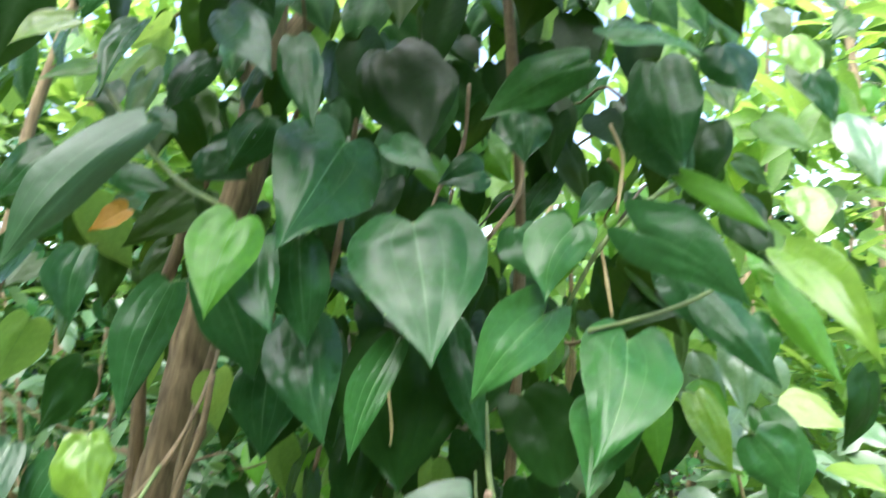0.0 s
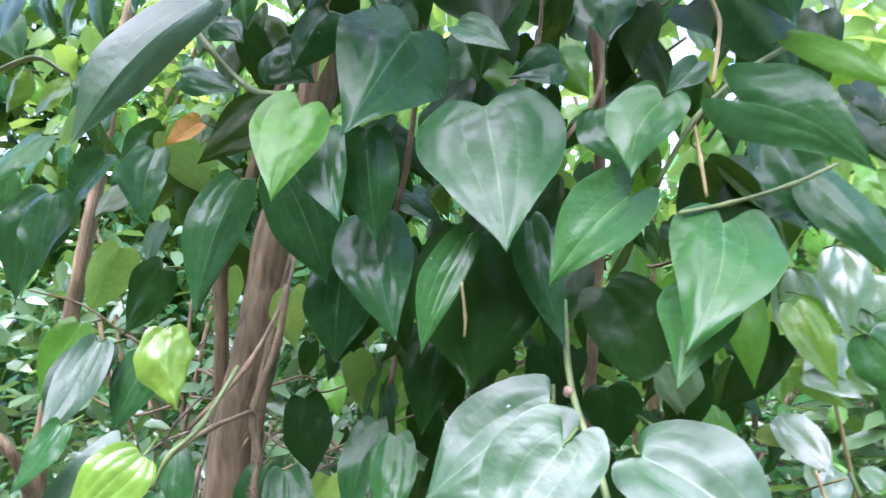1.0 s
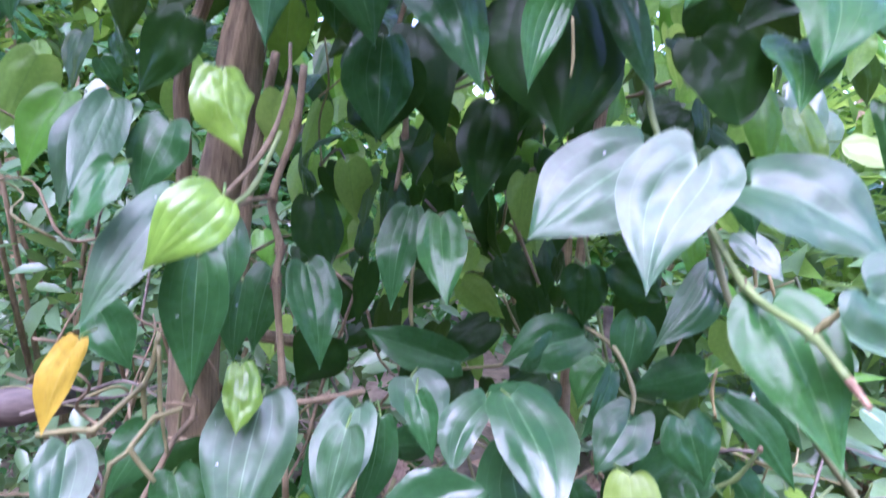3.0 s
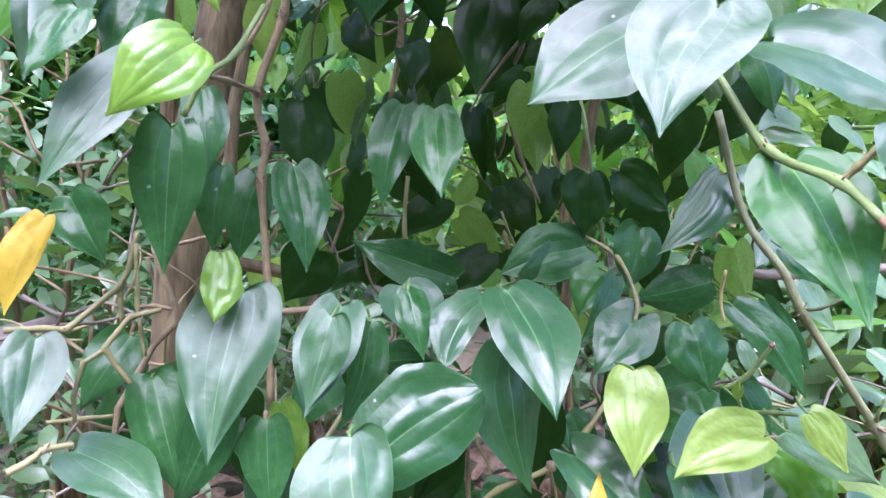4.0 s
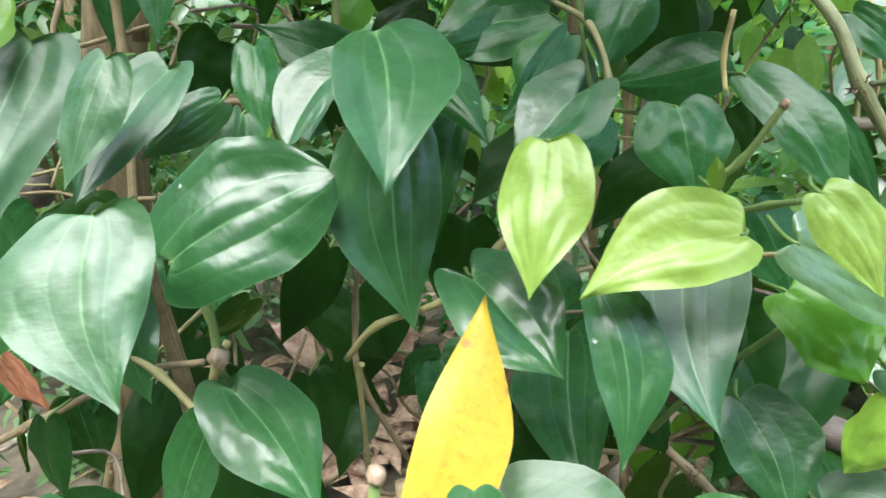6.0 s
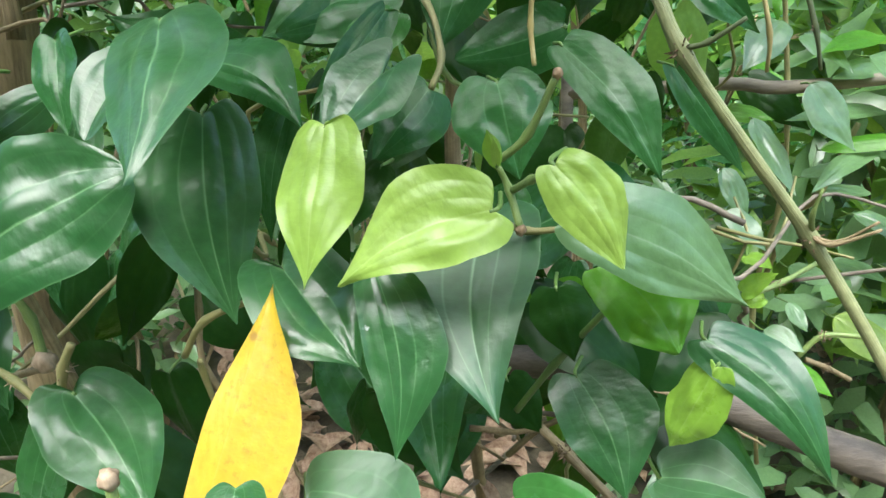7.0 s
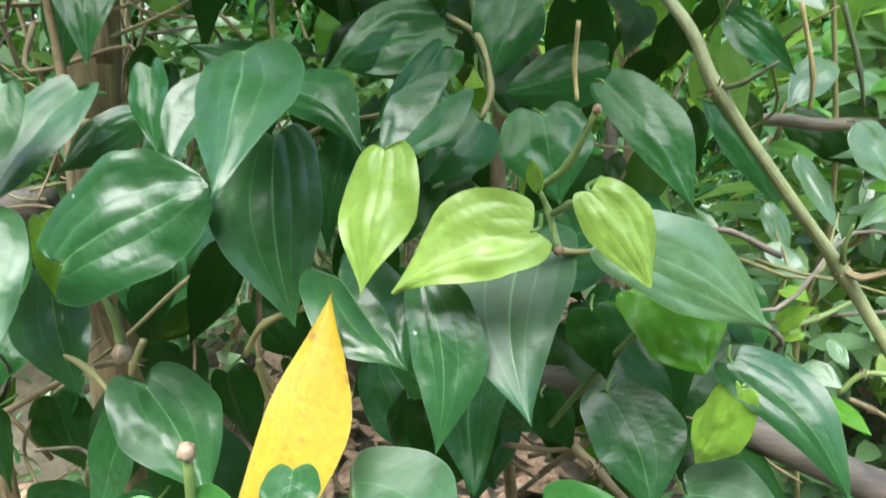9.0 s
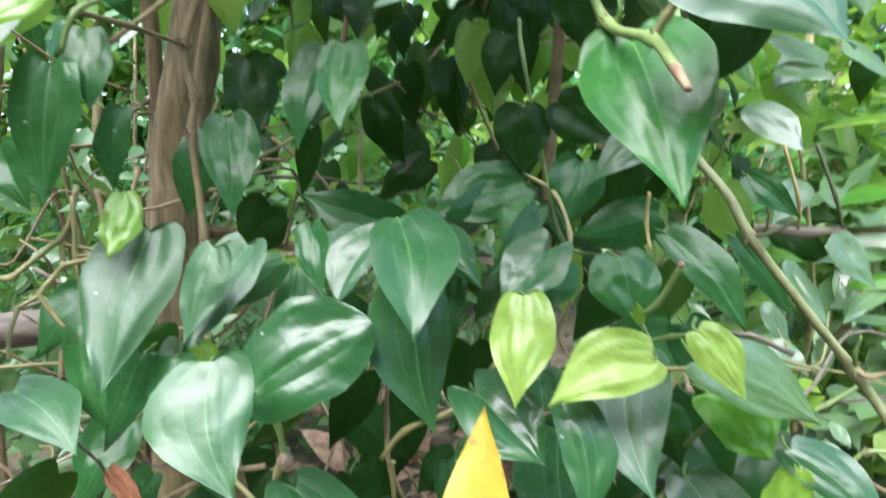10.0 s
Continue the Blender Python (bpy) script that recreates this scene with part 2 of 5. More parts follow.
def smooth_path(points, steps=5):
    p = [Vector(q) for q in points]
    p = [p[0] * 2 - p[1]] + p + [p[-1] * 2 - p[-2]]
    out = []
    for i in range(1, len(p) - 2):
        for s in range(steps):
            t = s / steps
            out.append(0.5 * (2 * p[i] + (p[i + 1] - p[i - 1]) * t + (2 * p[i - 1] - 5 * p[i] + 4 * p[i + 1] - p[i + 2]) * t * t + (3 * p[i] - 3 * p[i + 1] + p[i + 2] - p[i - 1]) * t ** 3))
    return out + [p[-2]]


SHAPES = {  # lobe depth, widest at, roundness of the tip, crumple, slimness of the base
    "heart": (0.20, 0.20, 0.0, 0.0, 0.0),
    "ovate": (0.07, 0.30, 0.0, 0.0, 0.0),
    "oval": (0.05, 0.36, 0.45, 0.0, 0.0),
    "crumpled": (0.05, 0.34, 0.0, 0.042, 0.0),
    "puckered": (0.08, 0.38, 0.25, 0.027, 0.0),
    "ellip": (0.0, 0.42, 0.1, 0.0, 0.6),
    "round": (0.12, 0.38, 0.85, 0.0, 0.0),
    "lance": (0.0, 0.45, 0.0, 0.0, 0.9),
}
COLS = [0, .03, .10, .18, .26, .33, .355, .38, .46, .55, .62, .68, .70, .73, .82, .91, .97, 1.0]
LOWC = [0, .35, .7, 1.0]


def outline(wide, lobe, roundness, slim, count):
    """Half a leaf's rim from the base to the tip, with the places along the midrib from which it is spanned: (x, y, v)."""
    rest = 1 - wide
    keys = [(0, 0, 0), (0.24, -0.80 * lobe, 0.008), (0.52, -lobe, 0.03), (0.84, 0.30 * wide - 0.55 * lobe, min(0.09 + 0.25 * wide, 0.5 * wide)), (1, wide, 0.86 * wide)]
    for far, sharp, blunt in ((0.26, 0.88, 0.96), (0.52, 0.60, 0.84), (0.76, 0.275, 0.60), (0.91, 0.085, 0.36), (0.97, 0.035, 0.20)):
        keys.append((sharp + (blunt - sharp) * roundness, wide + rest * far, wide + rest * far - 0.14 * wide * (1 - far)))
    keys.append((0, 1, 1))
    if slim:
        keys[1:4] = [(x + (s - x) * slim, y + (w - y) * slim, w) for (x, y, w), s in zip(((0.24, 0, 0.05 * wide), (0.52, 0, 0.16 * wide), (0.84, 0, 0.52 * wide)), (0.12, 0.34, 0.78))]
    curve = smooth_path(keys, 8)
    at = [i * (len(curve) - 1) / count for i in range(count + 1)]
    out = []
    for s in at:
        i = min(int(s), len(curve) - 2)
        out.append(curve[i].lerp(curve[i + 1], s - i))
    return out


def blade(name, length, width, shape, material, seed, fine=True, bend=None, fold=None, wide=None, lobe=None, split=0.5, sway=None, quilt=None):
    """A leaf blade: base at the origin, tip along +Y, upper face +Z, with sunken veins and bulging skin between them.
    wide: how far along it is widest; lobe: how far the lobes reach behind the base; split: the +X side's share; sway: the midrib's bow."""
    r = random.Random(seed)
    deep, widest, roundness, crumple, slim = SHAPES[shape]
    rim = outline(widest if wide is None else wide, deep if lobe is None else lobe, roundness, slim, 30 if fine else 10)
    cols = COLS if fine else LOWC
    us = [-c for c in reversed(cols[1:])] + list(cols)
    bend = r.uniform(0.02, 0.09) if bend is None else bend
    fold = r.uniform(-0.22, 0.30) if fold is None else fold
    curl, skew, bow = r.uniform(-0.03, 0.08), r.uniform(-0.06, 0.06), r.uniform(-0.03, 0.03)
    skew, bow = (skew, bow) if sway is None else (2 * split - 1, sway)
    wave, phase, twist = r.uniform(0.018, 0.055), r.uniform(0, 6.3), r.uniform(-0.12, 0.12)
    quilt = (0.03 if shape == "lance" else r.uniform(0.05, 0.30)) if quilt is None else quilt
    puff = 0.0 if shape == "lance" else r.uniform(0.0, 0.010)
    swell = 0.012 if shape == "lance" else r.uniform(0.045, 0.085)
    verts, uv, vein = [], [], []
    for k, (ex, ey, v) in enumerate(rim):
        f = max(0.0, ex)
        for u in us:
            a, side = abs(u), (1 if u > 0 else -1)
            t = v + (ey - v) * a
            x = u * width * 0.5 * f * (1 + skew * side) + bow * length * math.sin(math.pi * min(1, max(0, t)))
            y = length * t
            ribs = 1.0 if a < 0.01 else 0.75 if abs(a - .355) < 0.004 else 0.25 if abs(a - .70) < 0.004 else 0.0
            z = length * bend * math.sin(math.pi * min(1, max(0, v) * 1.05)) - curl * length * (v ** 3 - v) * -1
            z -= fold * (0.8 * a + 0.2 * a * a) * width * 0.5 * f
            z += puff * width * f * math.sin(math.pi * min(a, 0.97))
            z += width * wave * a * a * math.sin(5.5 * t + phase + (1.7 if u > 0 else 0))
            z += twist * x * (t - 0.3)
            if fine:
                x *= 1 + 0.035 * a * noise.noise((t * 7, seed * 0.7, side * 3.0))
                z += width * wave * 0.35 * a * a * math.sin(13 * t + 2.3 * phase + side)
                hill = abs(math.sin(math.pi * a / 0.355)) if a < 0.71 else 0.6 * math.sin(math.pi * min(1, (a - 0.71) / 0.29))
                z += quilt * width * f * 0.012 * hill
                z += swell * width * f * (noise.noise((u * 1.3, t * 2.6, seed * 1.7)) + 0.35 * noise.noise((u * 3.1, t * 6.5, seed * 2.3)))
            if crumple:
                across = x / width
                z += crumple * length * (noise.noise((across * 4.6, t * 5.5, seed)) + 0.5 * noise.noise((across * 10, t * 12, seed + 3)))
                z -= crumple * length * 1.2 * a * a
                x *= 1 + 150 * crumple * crumple * noise.noise((t * 4.5, seed, side))
            verts.append((x, y, z))
            uv.append((0.5 + 0.5 * u, t))
            joint = math.exp(-(v / 0.035) ** 2) * max(0.0, 1 - a * 2.5) * (0 if shape == "lance" else 1)
            vein.append(joint + (1.0 if ribs == 1.0 else 0.5 if a > 0.99 else ribs * 0.6) * (0.25 if shape == "lance" and a < 0.99 else 1.0))
    k = len(us)
    faces = [(j * k + i, j * k + i + 1, (j + 1) * k + i + 1, (j + 1) * k + i) for j in range(len(rim) - 1) for i in range(k - 1)]
    return mesh_of(name, verts, faces, material, True, vein, uv)


def tube(name, points, r0, r1, material, seg=8, steps=5, rough=0.0, knots=()):
    path = smooth_path(points, steps)
    verts, faces, uv, ref = [], [], [], Vector((0.3, 0.9, 0.1))
    for i, q in enumerate(path):
        d = (path[min(i + 1, len(path) - 1)] - path[max(i - 1, 0)]).normalized()
        a = d.cross(ref).normalized()
        b = d.cross(a)
        t = i / (len(path) - 1)
        rad = r0 + (r1 - r0) * t
        for kn in knots:
            rad *= 1 + 0.42 * math.exp(-((i - kn) / 0.8) ** 2)
        for s in range(seg):
            w = 2 * math.pi * s / seg
            rr = rad * (1 + rough * noise.noise((q.x * 40 + math.cos(w), q.z * 40 + math.sin(w), q.y * 40)))
            verts.append(q + a * math.cos(w) * rr + b * math.sin(w) * rr)
            uv.append((s / seg, t))
    n = len(path)
    for i in range(n - 1):
        for s in range(seg):
            faces.append((i * seg + s, i * seg + (s + 1) % seg, (i + 1) * seg + (s + 1) % seg, (i + 1) * seg + s))
    faces.append(tuple(range(seg))[::-1])
    faces.append(tuple((n - 1) * seg + s for s in range(seg)))
    return mesh_of(name, verts, faces, material, True, None, uv)


def frame_of(base, tip, facing):
    y = (Vector(tip) - Vector(base)).normalized()
    z = Vector(facing)
    z = (z - y * z.dot(y)).normalized()
    x = y.cross(z)
    return Matrix((x, y, z)).transposed().to_4x4()


counter, grown = [0], [0]


def local(parent, p):
    return Vector(p) - parent.location


def leaf(vine, base, tip, width, shape="ovate", tone="dark", turn=0.0, bend=None, fold=None, facing=(0, -0.91, 0.40), wide=None, lobe=None, split=0.5, sway=None, quilt=None):
    """One leaf of a vine, from where its stalk joins to its tip."""
    grown[0] += 1
    length = (Vector(tip) - Vector(base)).length
    me = blade("leaf", length, width, shape, LEAF[tone], grown[0], True, bend, fold, wide, lobe, split, sway, quilt)
    ob = part("leaf", me, vine)
    turn += random.Random(grown[0] * 3).uniform(-11, 11) * (1 if wide is None else 0.4)
    m = frame_of(base, tip, facing) @ Matrix.Rotation(radians(turn), 4, "Y")
    ob.matrix_basis = Matrix.Translation(local(vine, base)) @ m
    r = random.Random(grown[0] + 500)
    along = m.inverted().to_3x3()
    back = along @ Vector((r.uniform(-0.4, 0.4), 1.0, r.uniform(-0.1, 0.3))).normalized()
    reach = r.uniform(0.010, 0.018)
    pts = [(0, 0.001, -0.0004), (0, -0.0012, -0.0012), Vector((0, -0.0016, -0.003)) + back * reach * 0.3, Vector((0, -0.001, -0.004)) + back * reach]
    part("leaf_stalk", tube("leaf_stalk", pts, 0.0006 + width * 0.003, 0.0007 + width * 0.004, STALK, 6, 4), ob)
    return ob


def stem(vine, points, r0, r1, material, nodes=None, straight=False):
    """A jointed length of vine stem with swollen, scarred nodes, at the given points or at all inner ones."""
    counter[0] += 1
    p = [local(vine, q) for q in points]
    nodes = range(1, len(p) - 1) if nodes is None else nodes
    knots = [5 * i for i in nodes]
    run, steps = p, 5
    if straight:
        run, steps = [p[0]], 1
        for a, b in zip(p, p[1:]):
            run += [a.lerp(b, k / 5) + Vector((noise.noise(b * 60 + Vector((k, 0, 0))), noise.noise(b * 60 + Vector((0, k, 9))), 0)) * r0 * 0.3 * (k < 5) for k in range(1, 6)]
    ob = part("stem", tube("stem", run, r0, r1, material, 9, steps, 0.12, knots), vine)
    r = random.Random(counter[0])
    for q in (p[i] for i in nodes):
        if r0 < 0.0018:
            continue
        verts, faces = [], []
        for k in range(12 if r0 < 0.0024 else 44):
            d = Vector((r.gauss(0, 1), r.gauss(0, 1), r.gauss(0, 1))).normalized()
            a, s = q + d * r0 * 0.9, q + d * (r0 * 1.5 + r.uniform(0.0006, 0.0012 + r0 * 0.8))
            w = d.cross(Vector((0.3, 0.5, 0.8))).normalized() * 0.0006
            h = d.cross(w).normalized() * 0.0006
            i = len(verts)
            verts += [a + w, a - w, a + h, a - h, s + w * 0.3, s - w * 0.3, s + h * 0.3]
            faces += [(i, i + 2, i + 6, i + 4), (i + 2, i + 1, i + 5, i + 6), (i + 1, i + 3, i + 4, i + 5), (i + 3, i, i + 4)]
        part("rootlet_scar", mesh_of("rootlet_scar", verts, faces, ROOTLET if r0 > 0.0024 else NODE, False), ob, "tuft of short brown rootlets")
    return ob


# ---- ground and far surroundings ----
def ground():
    n, verts, faces = 60, [], []
    for j in range(n + 1):
        for i in range(n + 1):
            x, y = (i / n * 2 - 1), (j / n * 2 - 1)
            x, y = math.copysign(abs(x) ** 2.2 * 70, x), math.copysign(abs(y) ** 2.2 * 70, y)
            z = 0.05 * noise.noise((x * 0.9, y * 0.9, 0)) + 0.02 * noise.noise((x * 4, y * 4, 3))
            verts.append((x, y, z - 0.04))
    faces = [(j * (n + 1) + i, j * (n + 1) + i + 1, (j + 1) * (n + 1) + i + 1, (j + 1) * (n + 1) + i) for j in range(n) for i in range(n)]
    return tagged(new("ground", mesh_of("ground", verts, faces, SOIL)), "brown bare soil with leaf litter under the shrubs", "ground", kind="structure")


ground()


def leaf_cloud(name, spots, material, label, category, kind="", seed=1, parent=None, slender=1.0):
    """Many small folded leaves joined into one mesh. spots: (centre, radii, count, length, slant)."""
    r = np.random.RandomState(seed)
    V, F, off = [], [], 0
    slim = np.array((slender, 1, 1))
    tmpl = slim * np.array([(0, 0, 0), (-.23, .25, .05), (0, .3, 0), (.23, .25, .05), (-.21, .62, .04), (0, .65, -.02), (.21, .62, .04), (0, 1, -.10)])
    tf = [(0, 2, 1), (0, 3, 2), (1, 2, 5, 4), (2, 3, 6, 5), (4, 5, 7), (5, 6, 7)]
    for c, rad, count, size, slant in spots:
        p = r.normal(size=(count, 3))
        p /= np.linalg.norm(p, axis=1)[:, None] + 1e-9
        p *= (r.uniform(0.15, 1, count) ** 0.45)[:, None]
        p = p * np.array(rad) + np.array(c)
        for q in p:
            s = size * r.uniform(0.55, 1.35)
            d = Vector((r.normal(), r.normal(), r.normal() * 0.6 - slant)).normalized()
            m = frame_of((0, 0, 0), d, (r.normal() * 0.6, r.normal() * 0.6 - 0.2, 1))
            rot = np.array(m.to_3x3())
            V.append((tmpl * np.array((s * r.uniform(0.8, 1.2), s, s))) @ rot.T + q)
            F += [tuple(k + off for k in f) for f in tf]
            off += 8
    me = mesh_of(name, np.concatenate(V), F, material)
    if parent is not None:
        return part(name, me, parent)
    return tagged(new(name, me), label, category, kind=kind)


def tree(place, label, points, r0, r1, limbs, crown, tone="mid"):
    """A tapered trunk with limbs and a crown of many small leaves."""
    t = thing("tree", place, label, "tree")
    part("trunk", tube("trunk", [Vector(q) - Vector(place) for q in points], r0, r1, BARK, 18, 8, 0.18), t)
    for lp, a, b in limbs:
        part("limb", tube("limb", [Vector(q) - Vector(place) for q in lp], a, b, BARK, 10, 6, 0.2), t)
    if crown:
        leaf_cloud("crown", [(Vector(c) - Vector(place), rad, n, s, 0.6) for c, rad, n, s in crown], LEAF[tone], "", "", seed=len(points) + abs(int(place[0] * 100)), parent=t)
    return t


# the trunk that the vines climb
T_LOW, T_MID, T_TOP = (-0.224, 0.720, 1.047), (-0.188, 0.730, 1.197), (-0.170, 0.750, 1.319)
TRUNK = [(T_LOW[0] - 0.09, 0.70, -0.05), (T_LOW[0] - 0.045, 0.71, 0.6), T_LOW, T_MID, T_TOP, (T_TOP[0] + 0.06, 0.78, T_TOP[2] + 0.25), (T_TOP[0] + 0.10, 0.82, 2.2), (T_TOP[0] + 0.16, 0.9, 3.0)]
tree((T_LOW[0] - 0.077, 0.70, 0.0), "leaning brown tree trunk overgrown by pepper vines", [(q[0] + 0.013, q[1], q[2]) for q in TRUNK], 0.027, 0.017,
     [([(-0.233, 0.730, 1.038), (-0.220, 0.740, 1.196), (-0.215, 0.740, 1.286), (-0.180, 0.740, 1.376), (-0.140, 0.760, 1.501)], 0.008, 0.006),
      ([(-0.148, 0.660, 1.068), (-0.144, 0.670, 1.159), (-0.130, 0.680, 1.231), (-0.117, 0.700, 1.299)], 0.006, 0.004),
      ([(-0.101, 0.800, 0.993), (-0.154, 0.760, 1.021), (-0.224, 0.730, 1.038)], 0.006, 0.008),
      ([(T_TOP[0] + 0.06, 0.78, T_TOP[2] + 0.25), (T_TOP[0] + 0.3, 0.9, T_TOP[2] + 0.6), (T_TOP[0] + 0.7, 1.2, 2.4)], 0.014, 0.008)],
     [])
tree((-0.848, 1.05, 0.0), "slim brown sapling trunk standing behind the vines", [(-0.848, 1.05, -0.05), (-0.748, 1.050, 0.892), (-0.683, 1.050, 1.142), (-0.637, 1.050, 1.311), (-0.593, 1.070, 1.535), (-0.569, 1.100, 1.730), (-0.3, 1.2, 2.6)], 0.016, 0.008, [([(-0.748, 1.050, 0.892), (-0.735, 1.000, 0.996), (-0.764, 0.980, 1.049)], 0.009, 0.008)], [((-0.3, 1.3, 2.6), (0.7, 0.6, 0.4), 500, 0.09)])
tree((1.15, 2.6, 0.0), "thin pale trunk among far shrubs", [(1.15, 2.6, -0.05), (1.17, 2.6, 0.9), (1.2, 2.65, 2.0), (1.3, 2.7, 3.2)], 0.03, 0.015, [], [((1.3, 2.8, 3.2), (0.9, 0.7, 0.5), 200, 0.12)])
tree((1.5, 2.2, 0.0), "thin grey trunk among far shrubs", [(1.5, 2.2, -0.05), (1.48, 2.2, 0.9), (1.45, 2.3, 2.2), (1.5, 2.4, 3.0)], 0.022, 0.012, [], [((1.5, 2.5, 3.0), (0.8, 0.7, 0.5), 150, 0.12)])


def pole(name, label, points, r0, r1, material, category="pole", ends=(0, -1)):
    t = thing(name, points[0], label, category)
    part("pole", tube("pole", [local(t, q) for q in points], r0, r1, material, 12, 6, 0.15), t)
    for q in (points[k] for k in ends):
        low = Vector((q[0], q[1], -0.03))
        part("post", tube("post", [local(t, low), local(t, (Vector(q) + low) / 2), local(t, Vector(q) + Vector((0, 0, 0.03)))], r0 * 1.2, r0, material, 10, 4, 0.15), t)
    return t


pole("fence_rail", "grey-brown wooden rail behind the vine", [(0.241, 0.880, 0.986), (0.390, 0.880, 0.988), (0.525, 0.880, 0.985), (1.2, 0.92, 1.035)], 0.0062, 0.0060, LOG, "fence")
pole("fallen_branch", "thick weathered branch lying under the vine", [(0.163, 0.600, 0.855), (0.223, 0.580, 0.860), (0.269, 0.560, 0.861), (0.354, 0.550, 0.828), (0.405, 0.550, 0.803)], 0.010, 0.011, DAMP_WOOD, "branch", (-1,))
pole("fallen_branch", "dark weathered log lying behind the leaves", [(-0.9, 0.98, 0.86), (-0.708, 0.950, 0.861), (-0.562, 0.930, 0.876), (-0.465, 0.920, 0.897)], 0.03, 0.024, DAMP_WOOD, "branch", (0,))

# shrubs in the middle distance and the woods behind
def shrub(place, label, spots, material, seed, sticks=5, slender=0.8):
    t = thing("shrub", place, label, "shrub")
    r = random.Random(seed)
    for k in range(sticks):
        c = spots[k % len(spots)][0]
        part("branch", tube("branch", [(r.uniform(-0.08, 0.08), r.uniform(-0.08, 0.08), -0.05), ((c[0] - place[0]) * 0.4, (c[1] - place[1]) * 0.4, c[2] * 0.5), (c[0] - place[0] + r.uniform(-0.2, 0.2), c[1] - place[1] + r.uniform(-0.2, 0.2), c[2] + 0.1)], 0.012, 0.004, BARK, 7, 5, 0.2), t)
    leaf_cloud("crown", [(Vector(c) - Vector(place), rad, n, s, sl) for c, rad, n, s, sl in spots], material, "", "", seed=seed, parent=t, slender=slender)
    return t


shrub((-0.75, 1.35, 0.0), "dense dark shrub with small glossy leaves", [((-0.75, 1.35, 1.1), (0.45, 0.25, 0.3), 330, 0.075, 0.2), ((-0.7, 1.35, 0.7), (0.5, 0.25, 0.3), 330, 0.075, 0.5), ((-0.25, 1.6, 0.85), (0.45, 0.25, 0.35), 360, 0.075, 0.5)], LEAF["sheen"], 10, 8)
shrub((-0.9, 1.7, 0.0), "dark glossy shrub with small leaves", [((-0.9, 1.7, 1.3), (0.55, 0.35, 0.55), 1000, 0.055, 0.5), ((-1.1, 1.9, 0.6), (0.6, 0.4, 0.5), 800, 0.06, 0.5)], LEAF["dark"], 11)
shrub((-0.35, 2.0, 0.0), "dark green shrub behind the trunk", [((-0.4, 2.0, 1.15), (0.4, 0.4, 0.5), 700, 0.07, 0.5), ((-0.2, 2.2, 0.5), (0.5, 0.4, 0.45), 500, 0.07, 0.5)], LEAF["mid"], 12)
shrub((0.35, 1.5, 0.0), "bright green shrub behind the vine", [((0.3, 1.5, 1.75), (0.6, 0.35, 0.45), 480, 0.08, 0.8), ((0.2, 1.7, 1.2), (0.5, 0.4, 0.3), 260, 0.07, 0.7)], LEAF["glow"], 13)
shrub((1.1, 1.4, 0.0), "bright green shrub with long drooping leaves", [((1.0, 1.4, 1.6), (0.5, 0.4, 0.5), 520, 0.11, 0.6), ((0.95, 1.4, 1.1), (0.45, 0.3, 0.25), 420, 0.12, 0.2), ((0.9, 1.3, 0.7), (0.45, 0.3, 0.25), 360, 0.11, 0.1)], LEAF["glow"], 14, 9, 0.55)
shrub((0.85, 1.25, 0.0), "low shrub with pale shiny leaves", [((0.85, 1.22, 0.95), (0.35, 0.2, 0.14), 200, 0.11, 0.0), ((0.8, 1.2, 0.7), (0.4, 0.2, 0.14), 200, 0.10, 0.0)], LEAF["sheen"], 17, 6, 0.7)
shrub((0.75, 2.3, 0.0), "mid green shrub in the shade", [((0.8, 2.3, 0.9), (0.8, 0.4, 0.5), 1200, 0.08, 0.4)], LEAF["mid"], 15)

tree((-1.6, 2.6, 0.0), "young tree with thin sunlit yellow-green leaves", [(-1.6, 2.6, -0.05), (-1.58, 2.6, 1.0), (-1.5, 2.65, 2.0), (-1.4, 2.7, 3.0)], 0.03, 0.012, [([(-1.5, 2.65, 1.9), (-1.2, 2.5, 2.3), (-0.9, 2.4, 2.5)], 0.012, 0.006)], [((-1.5, 2.6, 2.3), (0.8, 0.5, 0.7), 700, 0.11), ((-0.8, 2.5, 2.4), (0.6, 0.5, 0.5), 420, 0.11)], "glow")

spots = []
R = random.Random(3)
for k in range(84):
    a = 2 * math.pi * k / 84
    d = R.uniform(5.5, 8.5)
    low = math.cos(a) > 0.3
    spots.append(((d * math.sin(a), d * math.cos(a), R.uniform(0.1, 1.3) if low else R.uniform(0.3, 3.0)), (1.3, 1.1, 0.9 if low else 1.3), 260, 0.30, 0.5))
leaf_cloud("far_woods", spots, LEAF["mid"], "dense green woods all around", "trees", "stuff", 21)

# the nearer edge of the woods, thin leaves with the sky behind them
for tone, seed, count in (("glow", 24, 34), ("mid", 25, 24)):
    spots = []
    for k in range(count):
        a = radians(R.uniform(-68, 66))
        d = R.uniform(3.3, 4.6)
        high = 2.2 if abs(a) < 0.5 else 3.1
        spots.append(((d * math.sin(a), d * math.cos(a), R.uniform(0.4, high)), (0.75, 0.6, 0.7), 330, 0.15, 0.4))
    leaf_cloud("woods_edge", spots, LEAF[tone], "leafy edge of the woods behind the shrubs", "trees", "stuff", seed)

